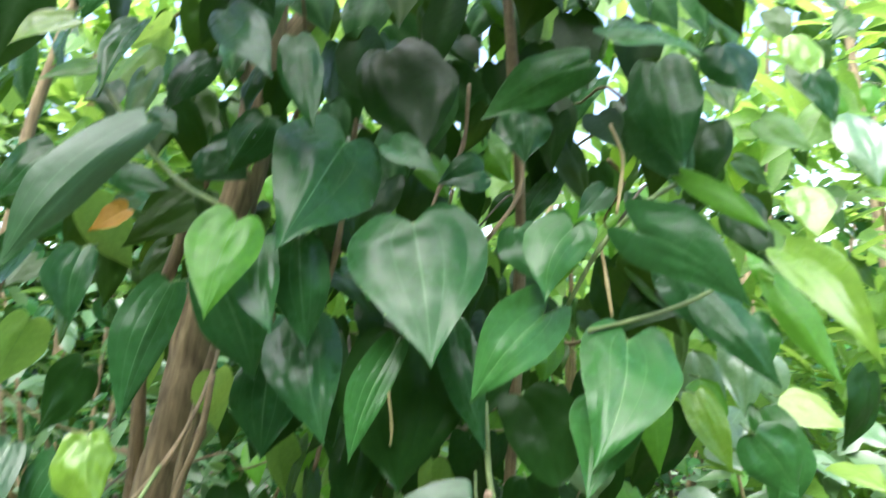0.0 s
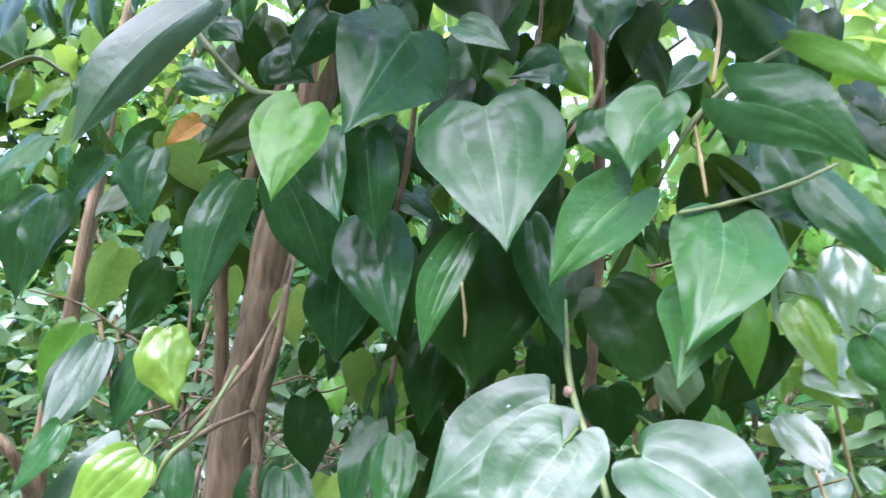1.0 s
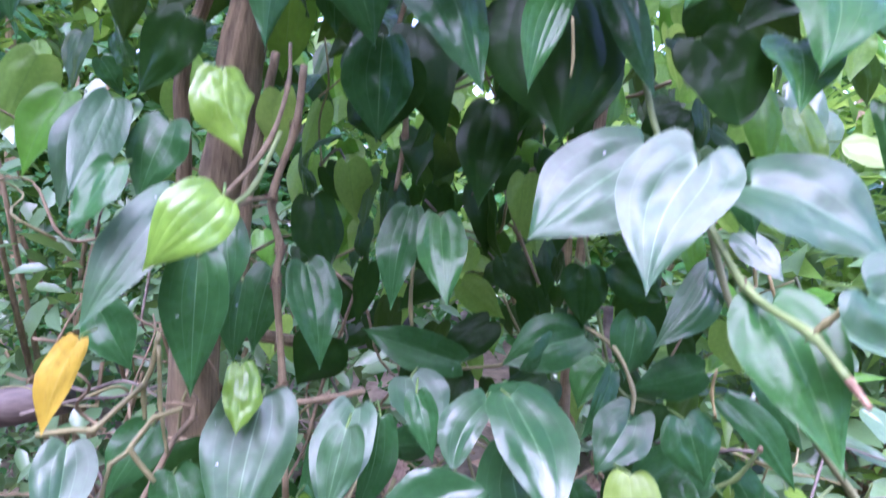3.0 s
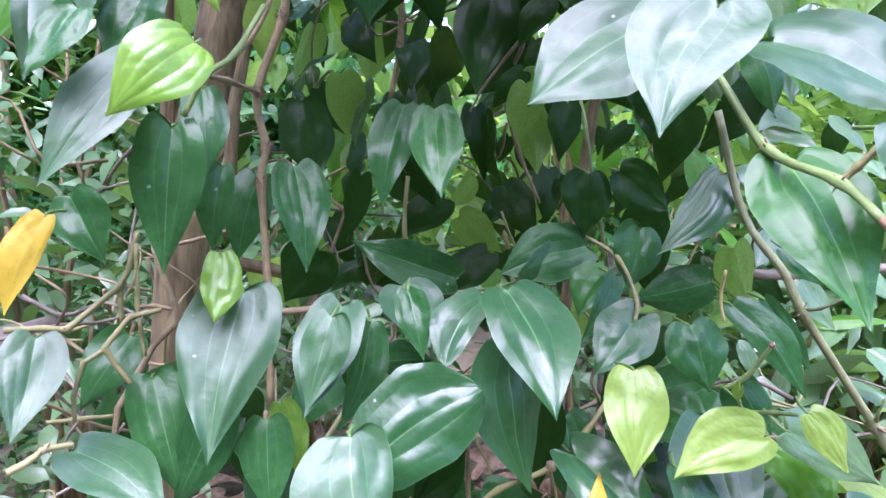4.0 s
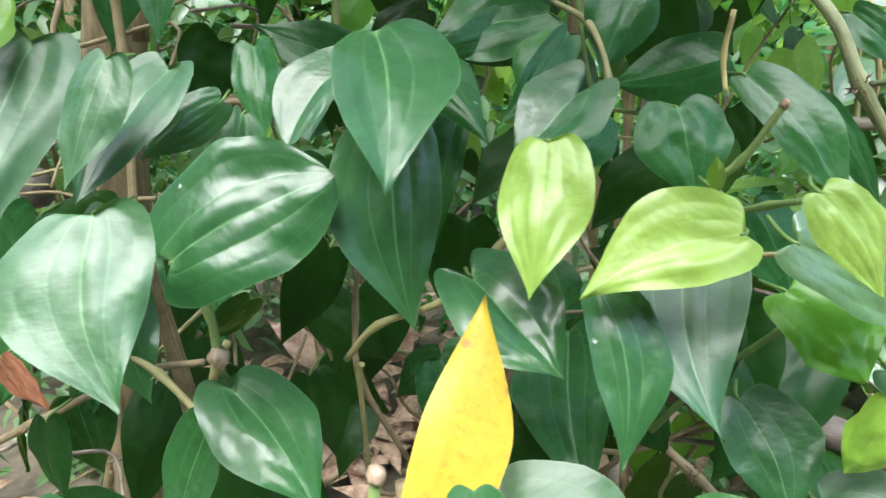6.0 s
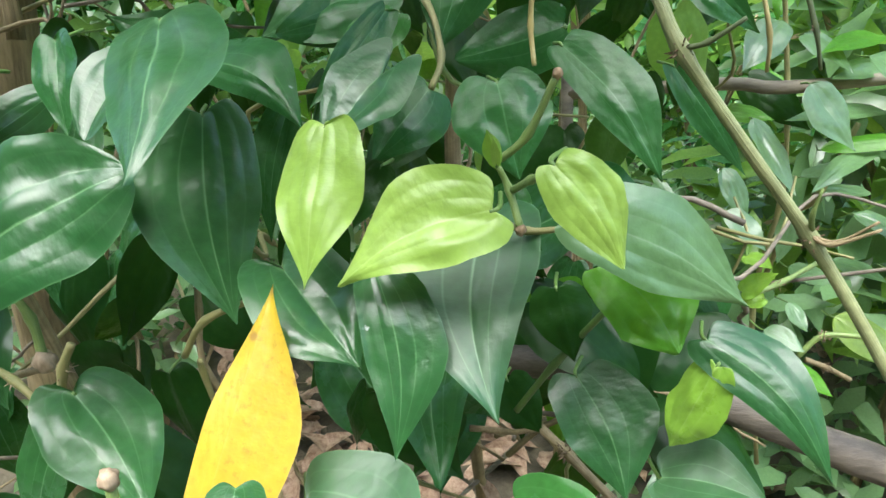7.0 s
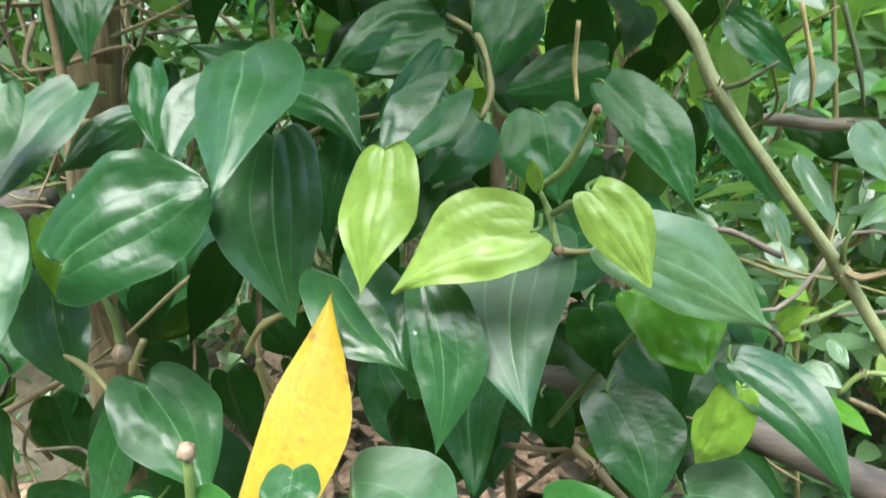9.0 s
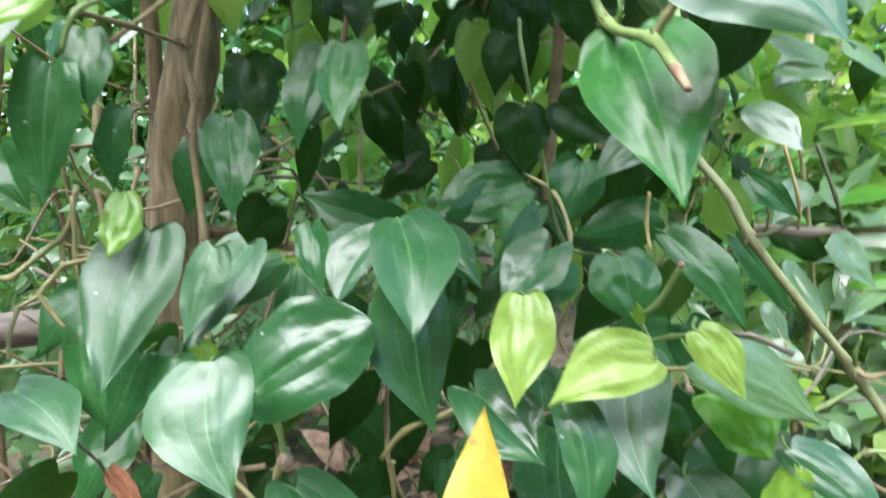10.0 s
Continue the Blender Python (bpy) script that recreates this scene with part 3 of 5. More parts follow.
# unseen trees added behind and beside, blocking low sky, open to the sky above
spots = []
for k in range(64):
    a = radians(R.uniform(125, 265))
    d = R.uniform(3.0, 4.6)
    spots.append(((d * math.sin(a), d * math.cos(a), R.uniform(0.2, 3.4)), (1.0, 0.9, 0.9), 300, 0.22, 0.5))
for k in range(46):
    a, d = radians(R.uniform(150, 265)), R.uniform(3.3, 4.8)
    spots.append(((d * math.sin(a), d * math.cos(a), R.uniform(3.4, 5.0)), (1.0, 0.9, 0.8), 220, 0.22, 0.5))
leaf_cloud("garden_trees", spots, LEAF["dark"], "unseen dark green trees added behind the view to block low sky", "trees", "stuff", 22)


# weeds covering the soil beside and behind the vines
spots = []
R = random.Random(8)
for k in range(70):
    spots.append(((R.uniform(0.45, 2.6), R.uniform(1.1, 3.2), R.uniform(0.1, 0.55)), (0.28, 0.25, 0.22), 110, 0.085, 0.0))
for k in range(30):
    spots.append(((R.uniform(-2.4, -0.5), R.uniform(1.3, 3.0), R.uniform(0.1, 0.6)), (0.28, 0.25, 0.22), 110, 0.075, 0.2))
leaf_cloud("weeds", spots, LEAF["sheen"], "low pale green weeds covering the soil", "weeds", "stuff", 23, slender=0.7)


# trunks of the woods
verts, faces = [], []
R = random.Random(12)
for k in range(46):
    a, d = radians(k * 360 / 46 + R.uniform(-3, 3)), R.uniform(3.6, 7.5)
    x0, y0, lean, thick, tall = d * math.sin(a), d * math.cos(a), R.uniform(-0.35, 0.35), R.uniform(0.02, 0.07), R.uniform(2.6, 4.2)
    off = len(verts)
    for j in range(9):
        t = j / 8
        for i in range(8):
            w = 2 * math.pi * i / 8
            rad = thick * (1 - 0.7 * t) * (1 + 0.12 * noise.noise((k * 3.1, t * 5, i)))
            verts.append((x0 + lean * t * t + 0.06 * math.sin(3 * t + k) + rad * math.cos(w), y0 + 0.05 * math.cos(4 * t + k) + rad * math.sin(w), -0.1 + tall * t))
    faces += [(off + j * 8 + i, off + j * 8 + (i + 1) % 8, off + (j + 1) * 8 + (i + 1) % 8, off + (j + 1) * 8 + i) for j in range(8) for i in range(8)]
tagged(new("woods_trunks", mesh_of("woods_trunks", verts, faces, BARK)), "slim brown trunks standing in the woods", "trees", kind="stuff")


# ---- vines ----
upper_vine = thing("climbing_vine", (0.16, 0.62, 0.0), "pepper vine with heart-shaped dark green leaves hanging down", "vine", "vines")
trunk_vine = thing("climbing_vine", (-0.08, 0.66, 0.0), "pepper vine with pointed glossy leaves beside the trunk", "vine", "vines")
low_vine = thing("climbing_vine", (0.06, 0.58, 0.0), "bushy pepper vine with dark, lime and yellow leaves", "vine", "vines")
side_vine = thing("climbing_vine", (0.36, 0.60, 0.0), "pepper vine with a thick jointed green stem", "vine", "vines")

low_shrub = thing("shrub", (0.62, 0.98, 0.0), "slender shrub with long pale green leaves behind the vine", "shrub")

# main stems, rooted in the soil
stem(upper_vine, [(0.16, 0.62, -0.03), (0.17, 0.66, 0.4), (0.14, 0.68, 0.9), (0.17, 0.66, 1.3), (0.173, 0.62, 1.484), (0.16, 0.66, 1.9)], 0.006, 0.004, STEM_BROWN)
stem(trunk_vine, [(-0.08, 0.66, -0.03), (-0.10, 0.62, 0.4), (-0.09, 0.56, 0.8), (-0.085, 0.52, 0.976)], 0.006, 0.005, STEM_BROWN)
stem(low_vine, [(0.06, 0.58, -0.03), (0.05, 0.55, 0.4), (0.06, 0.50, 0.7), (0.060, 0.48, 0.859)], 0.006, 0.0034, STEM_BROWN)
stem(side_vine, [(0.36, 0.60, -0.03), (0.40, 0.55, 0.4), (0.39, 0.50, 0.7), (0.369, 0.48, 0.868)], 0.006, 0.004, STEM_OLIVE)
stem(upper_vine, [(0.137, 0.482, 1.262), (0.1385, 0.453, 1.2188), (0.150, 0.420, 1.182), (0.1568, 0.3876, 1.1520), (0.1655, 0.3520, 1.1412), (0.1674, 0.3310, 1.1305)], .0019, .0017, STEM_GREEN, (3, 4))
stem(upper_vine, [(0.1655, 0.3520, 1.1412), (0.169, 0.349, 1.147), (0.173, 0.346, 1.153), (0.178, 0.343, 1.160)], .0014, .0012, STEM_OLIVE)
stem(side_vine, [(0.2001, 0.5295, 1.1708), (0.2171, 0.5187, 1.1064), (0.2370, 0.503, 1.0735), (0.248, 0.498, 1.050), (0.278, 0.499, 1.009), (0.309, 0.504, 0.969), (0.336, 0.498, 0.926), (0.370, 0.489, 0.866)], .0025, .0028, STEM_GREY, (3, 5))
stem(trunk_vine, [(-0.070, 0.575, 1.273), (-0.076, 0.566, 1.230), (-0.092, 0.554, 1.182), (-0.087, 0.550, 1.147), (-0.090, 0.546, 1.125), (-0.088, 0.540, 1.052), (-0.085, 0.520, 0.976)], .0027, .0023, STEM_BROWN)
stem(trunk_vine, [(-0.071, 0.496, 1.225), (-0.079, 0.463, 1.196), (-0.088, 0.444, 1.184), (-0.099, 0.443, 1.165)], .0015, .0013, STEM_GREEN)
stem(trunk_vine, [(-0.088, 0.444, 1.184), (-0.092, 0.494, 1.185), (-0.092, 0.554, 1.182)], .0016, .0014, STEM_BROWN)
stem(low_vine, [(-0.225, 0.483, 1.045), (-0.209, 0.493, 1.043), (-0.199, 0.499, 1.040), (-0.189, 0.507, 1.049), (-0.174, 0.519, 1.062), (-0.170, 0.523, 1.072), (-0.165, 0.529, 1.095)], 0.0019, 0.0018, STEM_OLIVE, (2, 4), straight=True)
stem(low_vine, [(-0.174, 0.519, 1.062), (-0.174, 0.517, 1.052), (-0.173, 0.514, 1.040)], 0.0017, 0.0015, STEM_OLIVE, straight=True)
stem(low_vine, [(-0.162, 0.519, 1.089), (-0.161, 0.511, 1.051), (-0.159, 0.508, 1.038), (-0.156, 0.504, 1.021)], 0.0014, 0.0012, STEM_OLIVE, (1,), straight=True)
stem(low_vine, [(-0.161, 0.511, 1.051), (-0.153, 0.515, 1.050), (-0.143, 0.518, 1.047)], 0.0015, 0.0013, STEM_BROWN, straight=True)
stem(low_vine, [(-0.145, 0.507, 1.050), (-0.160, 0.499, 1.048), (-0.167, 0.493, 1.039), (-0.172, 0.488, 1.032), (-0.165, 0.488, 1.020), (-0.158, 0.488, 1.010)], 0.0017, 0.0016, STEM_OLIVE, (1, 3), straight=True)
stem(low_vine, [(-0.160, 0.542, 1.091), (-0.158, 0.540, 1.070), (-0.149, 0.537, 1.044), (-0.149, 0.534, 1.032), (-0.160, 0.525, 1.020), (-0.169, 0.513, 1.000), (-0.176, 0.504, 0.987), (-0.176, 0.498, 0.972)], 0.0021, 0.002, STEM_BROWN, (2, 3, 5), straight=True)
stem(low_vine, [(-0.172, 0.488, 1.031), (-0.181, 0.481, 1.026), (-0.184, 0.473, 1.009), (-0.182, 0.468, 0.996)], 0.0014, 0.0012, STEM_OLIVE, (1, 2), straight=True)
stem(low_vine, [(-0.214, 0.493, 0.983), (-0.198, 0.502, 0.981), (-0.182, 0.510, 0.979)], 0.0014, 0.0013, STEM_OLIVE, straight=True)
stem(low_vine, [(-0.180, 0.406, 1.000), (-0.174, 0.412, 1.002), (-0.168, 0.418, 1.006), (-0.158, 0.424, 1.005)], 0.002, 0.0013, STEM_OLIVE, (2,), straight=True)
stem(low_vine, [(-0.085, 0.541, 1.038), (-0.059, 0.552, 1.037), (-0.033, 0.562, 1.038)], 0.0024, 0.0021, STEM_BROWN)
stem(low_vine, [(0.042, 0.460, 0.939), (0.058, 0.454, 0.959), (0.087, 0.454, 0.972), (0.107, 0.455, 0.994), (0.123, 0.466, 1.011)], 0.0015, 0.0014, STEM_OLIVE)
stem(low_vine, [(0.128, 0.601, 1.189), (0.129, 0.581, 1.165), (0.140, 0.565, 1.093), (0.151, 0.551, 1.042), (0.176, 0.539, 1.033)], 0.0014, 0.0012, STEM_GREEN)
stem(low_vine, [(0.078, 0.659, 1.192), (0.093, 0.650, 1.142), (0.109, 0.636, 1.100)], 0.0015, 0.0014, STEM_BROWN)
stem(trunk_vine, [(-0.001, 0.654, 1.270), (-0.003, 0.655, 1.224), (-0.011, 0.645, 1.180)], .0026, .0022, STEM_BROWN)
stem(low_vine, [(0.003, 0.635, 1.122), (-0.000, 0.631, 1.081), (0.005, 0.623, 1.042)], 0.0017, 0.0015, STEM_OLIVE)
stem(low_vine, [(0.184, 0.425, 1.004), (0.1805, 0.430, 1.016), (0.1775, 0.429, 1.0235)], 0.0013, 0.0009, STEM_GREEN)
stem(low_vine, [(0.178, 0.446, 1.022), (0.187, 0.441, 1.031), (0.196, 0.436, 1.050)], 0.0014, 0.0012, STEM_GREEN)
stem(low_vine, [(0.176, 0.425, 1.008), (0.186, 0.430, 1.002), (0.198, 0.425, 1.004)], 0.0012, 0.0010, STEM_OLIVE)
stem(low_vine, [(0.182, 0.429, 1.016), (0.187, 0.414, 1.023), (0.191, 0.401, 1.028)], 0.0012, 0.0010, STEM_GREEN)
stem(low_vine, [(0.182, 0.497, 0.886), (0.200, 0.491, 0.916), (0.222, 0.465, 0.961)], .0016, .0014, STALK)
stem(low_vine, [(0.043, 0.483, 0.861), (0.046, 0.465, 0.928), (0.049, 0.460, 0.937)], .0013, .0012, STEM_OLIVE)
stem(low_vine, [(0.061, 0.494, 0.863), (0.045, 0.471, 0.922), (0.042, 0.479, 0.951), (0.043, 0.488, 0.980)], .0015, .0013, STEM_BROWN)
stem(low_vine, [(-0.044, 0.468, 0.819), (-0.050, 0.469, 0.857), (-0.033, 0.469, 0.898), (-0.022, 0.468, 0.928), (-0.016, 0.470, 0.940)], 0.0023, 0.0019, STEM_OLIVE)
stem(low_vine, [(-0.033, 0.469, 0.898), (-0.058, 0.478, 0.916), (-0.078, 0.479, 0.928)], 0.0019, 0.0018, STEM_OLIVE)
stem(low_vine, [(-0.228, 0.515, 0.822), (-0.163, 0.506, 0.860), (-0.091, 0.508, 0.897), (-0.040, 0.488, 0.918)], 0.0023, 0.0019, STEM_BROWN)
stem(low_vine, [(0.177, 0.538, 0.863), (0.189, 0.518, 0.867), (0.206, 0.499, 0.860), (0.228, 0.480, 0.846)], 0.0025, 0.0023, STEM_BROWN)
stem(upper_vine, [(0.214, 0.454, 1.421), (0.219, 0.450, 1.402), (0.216, 0.445, 1.384), (0.212, 0.440, 1.368)], 0.0010, 0.0009, STEM_PALE)
stem(upper_vine, [(0.203, 0.441, 1.349), (0.204, 0.436, 1.331), (0.205, 0.432, 1.313)], 0.0008, 0.0008, STEM_PALE)
stem(upper_vine, [(0.252, 0.454, 1.387), (0.226, 0.445, 1.372), (0.203, 0.441, 1.351), (0.183, 0.437, 1.320)], 0.0014, 0.0012, STEM_GREEN)
stem(upper_vine, [(0.193, 0.437, 1.306), (0.218, 0.446, 1.310), (0.250, 0.456, 1.318), (0.276, 0.465, 1.328)], 0.0011, 0.0010, STEM_GREEN)
stem(upper_vine, [(0.086, 0.433, 1.277), (0.087, 0.434, 1.259), (0.086, 0.434, 1.249)], 0.0008, 0.0007, STEM_OLIVE)
stem(low_vine, [(0.124, 0.560, 1.088), (0.145, 0.541, 1.075), (0.153, 0.521, 1.052), (0.149, 0.509, 1.039)], 0.0015, 0.0014, STEM_OLIVE)
stem(low_vine, [(0.191, 0.482, 1.079), (0.190, 0.484, 1.063), (0.191, 0.479, 1.049)], 0.0010, 0.0009, STEM_PALE)
stem(upper_vine, [(0.180, 0.604, 1.493), (0.175, 0.595, 1.448), (0.171, 0.585, 1.405), (0.144, 0.566, 1.367)], 0.0020, 0.0017, STEM_BROWN)
stem(upper_vine, [(0.135, 0.604, 1.499), (0.128, 0.605, 1.448), (0.110, 0.586, 1.414), (0.098, 0.567, 1.379)], 0.0017, 0.0014, STEM_BROWN)
stem(upper_vine, [(0.042, 0.645, 1.536), (0.027, 0.647, 1.452), (0.012, 0.649, 1.371), (-0.009, 0.654, 1.306)], 0.0026, 0.0022, STEM_BROWN)
stem(trunk_vine, [(-0.120, 0.514, 1.179), (-0.095, 0.556, 1.216), (-0.090, 0.615, 1.263), (-0.095, 0.655, 1.300)], .0018, .0016, STEM_BROWN)
stem(trunk_vine, [(-0.346, 0.594, 1.466), (-0.299, 0.593, 1.476), (-0.267, 0.593, 1.458)], .0022, .0018, STEM_GREEN)
stem(trunk_vine, [(-0.139, 0.539, 1.497), (-0.100, 0.529, 1.444), (-0.067, 0.519, 1.411), (-0.012, 0.449, 1.384)], .0020, .0018, STEM_GREEN)
stem(low_shrub, [(0.536, 1.031, 0.419), (0.497, 1.017, 0.684), (0.507, 1.000, 0.833), (0.497, 0.995, 0.953), (0.470, 0.996, 1.132)], .0032, .0026, STEM_OLIVE)
stem(low_shrub, [(0.497, 1.017, 0.684), (0.493, 0.940, 0.825), (0.490, 0.880, 0.872), (0.515, 0.875, 0.946)], .0034, .0026, STEM_OLIVE)
stem(low_shrub, [(0.412, 0.709, 0.790), (0.429, 0.708, 0.809), (0.463, 0.700, 0.811)], .0024, .0020, STEM_GREEN)
stem(low_shrub, [(0.482, 0.835, 0.711), (0.504, 0.836, 0.701), (0.531, 0.838, 0.685)], .0030, .0026, STEM_BROWN)
stem(low_shrub, [(0.332, 0.625, 0.884), (0.356, 0.635, 0.888), (0.395, 0.660, 0.895)], .0018, .0016, STEM_GREEN)
stem(low_shrub, [(0.348, 0.712, 1.089), (0.357, 0.700, 1.043), (0.360, 0.705, 1.017)], .0016, .0014, STEM_PALE)
stem(low_shrub, [(0.375, 0.713, 1.087), (0.386, 0.700, 1.044), (0.393, 0.700, 1.017)], .0018, .0012, STEM_DARK)
stem(side_vine, [(0.249, 0.496, 1.051), (0.256, 0.492, 1.053), (0.267, 0.486, 1.061)], .0012, .0008, STEM_DARK)
stem(side_vine, [(0.308, 0.502, 0.971), (0.314, 0.496, 0.969), (0.328, 0.488, 0.978)], .0010, .0007, STEM_BROWN)
stem(side_vine, [(0.308, 0.502, 0.971), (0.317, 0.497, 0.970), (0.327, 0.489, 0.981)], .0009, .0006, STEM_BROWN)
stem(side_vine, [(0.308, 0.502, 0.974), (0.305, 0.497, 0.982), (0.306, 0.494, 0.994)], .0013, .0006, STEM_GREEN)

leaf(upper_vine, (0.100, 0.454, 1.369), (0.111, 0.415, 1.291), 0.081, "heart", "dark", facing=(-0.00, -0.90, 0.44), wide=0.15, lobe=0.14, split=0.50, sway=-0.012, fold=0.14)
leaf(upper_vine, (0.053, 0.497, 1.429), (0.029, 0.429, 1.356), 0.075, "heart", "dark", facing=(0.63, -0.66, 0.40), wide=0.23, lobe=0.20, split=0.50, sway=0.007)
leaf(upper_vine, (0.008, 0.426, 1.371), (0.002, 0.397, 1.320), 0.038, "heart", "fresh", facing=(0.45, -0.80, 0.39), wide=0.22, lobe=0.12, split=0.53, sway=0.040)
leaf(upper_vine, (0.013, 0.450, 1.363), (0.026, 0.424, 1.310), 0.028, "ovate", "dark", facing=(0.27, -0.84, 0.48), wide=0.42, lobe=0.05, split=0.59, sway=0.066)
leaf(upper_vine, (0.032, 0.459, 1.363), (0.037, 0.453, 1.299), 0.035, "ovate", "dark", facing=(0.28, -0.95, 0.11), wide=0.36, lobe=0.05, split=0.51, sway=0.010)
leaf(upper_vine, (0.025, 0.489, 1.315), (0.045, 0.456, 1.244), 0.049, "ovate", "dark", facing=(0.21, -0.86, 0.46), wide=0.26, lobe=0.08, split=0.53, sway=0.033, quilt=0.35)
leaf(upper_vine, (0.088, 0.455, 1.300), (0.064, 0.429, 1.241), 0.023, "ovate", "mid", facing=(0.19, -0.92, 0.34), wide=0.39, lobe=0.08, split=0.59, sway=0.049, quilt=0.6)
leaf(upper_vine, (0.089, 0.482, 1.302), (0.086, 0.456, 1.217), 0.079, "ovate", "deep", facing=(0.08, -0.95, 0.29), wide=0.39, lobe=0.08, split=0.50, sway=0.006, quilt=0.7)
leaf(upper_vine, (0.169, 0.431, 1.315), (0.129, 0.406, 1.274), 0.037, "heart", "mid", facing=(0.28, -0.92, 0.28), wide=0.23, lobe=0.24, split=0.54, sway=0.048)
leaf(upper_vine, (0.213, 0.437, 1.300), (0.184, 0.390, 1.246), 0.052, "heart", "mid", facing=(-0.05, -0.75, 0.66), wide=0.17, lobe=0.18, split=0.47, sway=-0.063, fold=0.05)
leaf(upper_vine, (0.188, 0.436, 1.362), (0.169, 0.416, 1.322), 0.035, "heart", "mid", facing=(0.08, -0.90, 0.42), wide=0.20, lobe=0.15, split=0.56, sway=0.105)
leaf(upper_vine, (0.221, 0.429, 1.356), (0.260, 0.391, 1.316), 0.038, "heart", "dark", facing=(-0.61, -0.78, 0.14), wide=0.17, lobe=0.25, split=0.45, sway=-0.076, fold=0.05)
leaf(upper_vine, (0.161, 0.466, 1.365), (0.173, 0.457, 1.330), 0.034, "ovate", "dark")
leaf(upper_vine, (0.081, 0.520, 1.497), (0.105, 0.491, 1.417), 0.067, "ovate", "deep", facing=(-0.01, -0.94, 0.33), wide=0.39, lobe=0.10, split=0.47, sway=-0.032)
leaf(upper_vine, (0.086, 0.466, 1.418), (0.116, 0.451, 1.397), 0.022, "ovate", "dark")
leaf(upper_vine, (-0.013, 0.466, 1.507), (0.032, 0.417, 1.444), 0.031, "ovate", "dark")
leaf(upper_vine, (0.033, 0.456, 1.483), (0.048, 0.437, 1.420), 0.027, "ovate", "dark")
leaf(upper_vine, (0.202, 0.443, 1.454), (0.140, 0.436, 1.422), 0.029, "ovate", "mid", facing=(0.11, -0.99, 0.03), wide=0.41, lobe=0.06, split=0.55, sway=0.030)
leaf(upper_vine, (0.209, 0.424, 1.466), (0.244, 0.384, 1.432), 0.025, "ovate", "mid")
leaf(upper_vine, (0.242, 0.451, 1.455), (0.247, 0.432, 1.389), 0.040, "ovate", "dark", facing=(-0.34, -0.91, 0.23), wide=0.36, lobe=0.06, split=0.51, sway=0.011)
leaf(upper_vine, (0.250, 0.449, 1.389), (0.281, 0.411, 1.352), 0.014, "ovate", "fresh", facing=(-0.60, -0.76, 0.26), wide=0.43, lobe=0.06, split=0.47, sway=-0.009)
leaf(upper_vine, (0.295, 0.435, 1.345), (0.312, 0.385, 1.289), 0.026, "ovate", "lime", facing=(-0.54, -0.70, 0.47), wide=0.31, lobe=0.05, split=0.43, sway=-0.043)
leaf(upper_vine, (0.271, 0.485, 1.322), (0.300, 0.456, 1.270), 0.031, "ovate", "dark")
leaf(upper_vine, (0.324, 0.545, 1.242), (0.316, 0.517, 1.173), 0.034, "ovate", "mid", facing=(-0.36, -0.85, 0.38), wide=0.42, lobe=0.05, split=0.35, sway=-0.105)
leaf(upper_vine, (-0.003, 0.507, 1.451), (-0.027, 0.498, 1.413), 0.038, "ovate", "dark", 0.0, None, None, (0, -0.98, 0.2))
leaf(upper_vine, (0.143, 0.546, 1.415), (0.109, 0.536, 1.406), 0.034, "ovate", "dark", 0.0, None, None, (0, -0.98, 0.2))
leaf(upper_vine, (0.167, 0.495, 1.443), (0.167, 0.485, 1.407), 0.036, "ovate", "dark", 0.0, None, None, (0, -0.98, 0.2))
leaf(upper_vine, (0.212, 0.465, 1.386), (0.193, 0.456, 1.368), 0.018, "ovate", "dark")
leaf(upper_vine, (0.158, 0.454, 1.270), (0.174, 0.437, 1.225), 0.044, "round", "deep", facing=(-0.19, -0.94, 0.29), wide=0.36, lobe=0.08, split=0.45, sway=-0.068)
leaf(upper_vine, (0.201, 0.441, 1.266), (0.182, 0.400, 1.229), 0.038, "ovate", "mid", facing=(-0.09, -0.64, 0.77), wide=0.18, lobe=0.10, split=0.48, sway=-0.030)
leaf(upper_vine, (0.133, 0.390, 1.208), (0.102, 0.361, 1.156), 0.049, "heart", "gloss", facing=(-0.09, -0.84, 0.53), wide=0.17, lobe=0.20, split=0.54, sway=0.080, fold=0.05)
leaf(upper_vine, (0.127, 0.442, 1.213), (0.063, 0.421, 1.170), 0.054, "ovate", "gloss", facing=(-0.10, -0.83, 0.55), wide=0.47, lobe=0.10, split=0.51, sway=0.006, fold=0.06)
leaf(upper_vine, (0.167, 0.410, 1.197), (0.215, 0.378, 1.167), 0.053, "oval", "gloss", facing=(-0.10, -0.75, 0.65), wide=0.31, lobe=0.10, split=0.46, sway=-0.056, fold=-0.08)
leaf(upper_vine, (0.120, 0.481, 1.308), (0.137, 0.453, 1.238), 0.026, "ovate", "dark")
leaf(upper_vine, (0.179, 0.342, 1.161), (0.211, 0.324, 1.132), 0.053, "heart", "gloss", facing=(0.10, -0.80, 0.59), wide=0.17, lobe=0.15, split=0.43, sway=-0.120, fold=0)
leaf(trunk_vine, (-0.047, 0.463, 1.340), (-0.063, 0.435, 1.262), 0.033, "ovate", "dark", facing=(0.43, -0.87, 0.22), wide=0.31, lobe=0.05, split=0.57, sway=0.048, quilt=0.5)
leaf(trunk_vine, (-0.109, 0.475, 1.364), (-0.108, 0.461, 1.317), 0.028, "ovate", "dark", facing=(0.54, -0.80, 0.25), wide=0.38, lobe=0.06, split=0.58, sway=0.071)
leaf(trunk_vine, (-0.026, 0.398, 1.419), (-0.080, 0.367, 1.346), 0.027, "ovate", "gloss", facing=(0.40, -0.91, 0.09), wide=0.50, lobe=0.04, split=0.61, sway=0.049, fold=0.45)
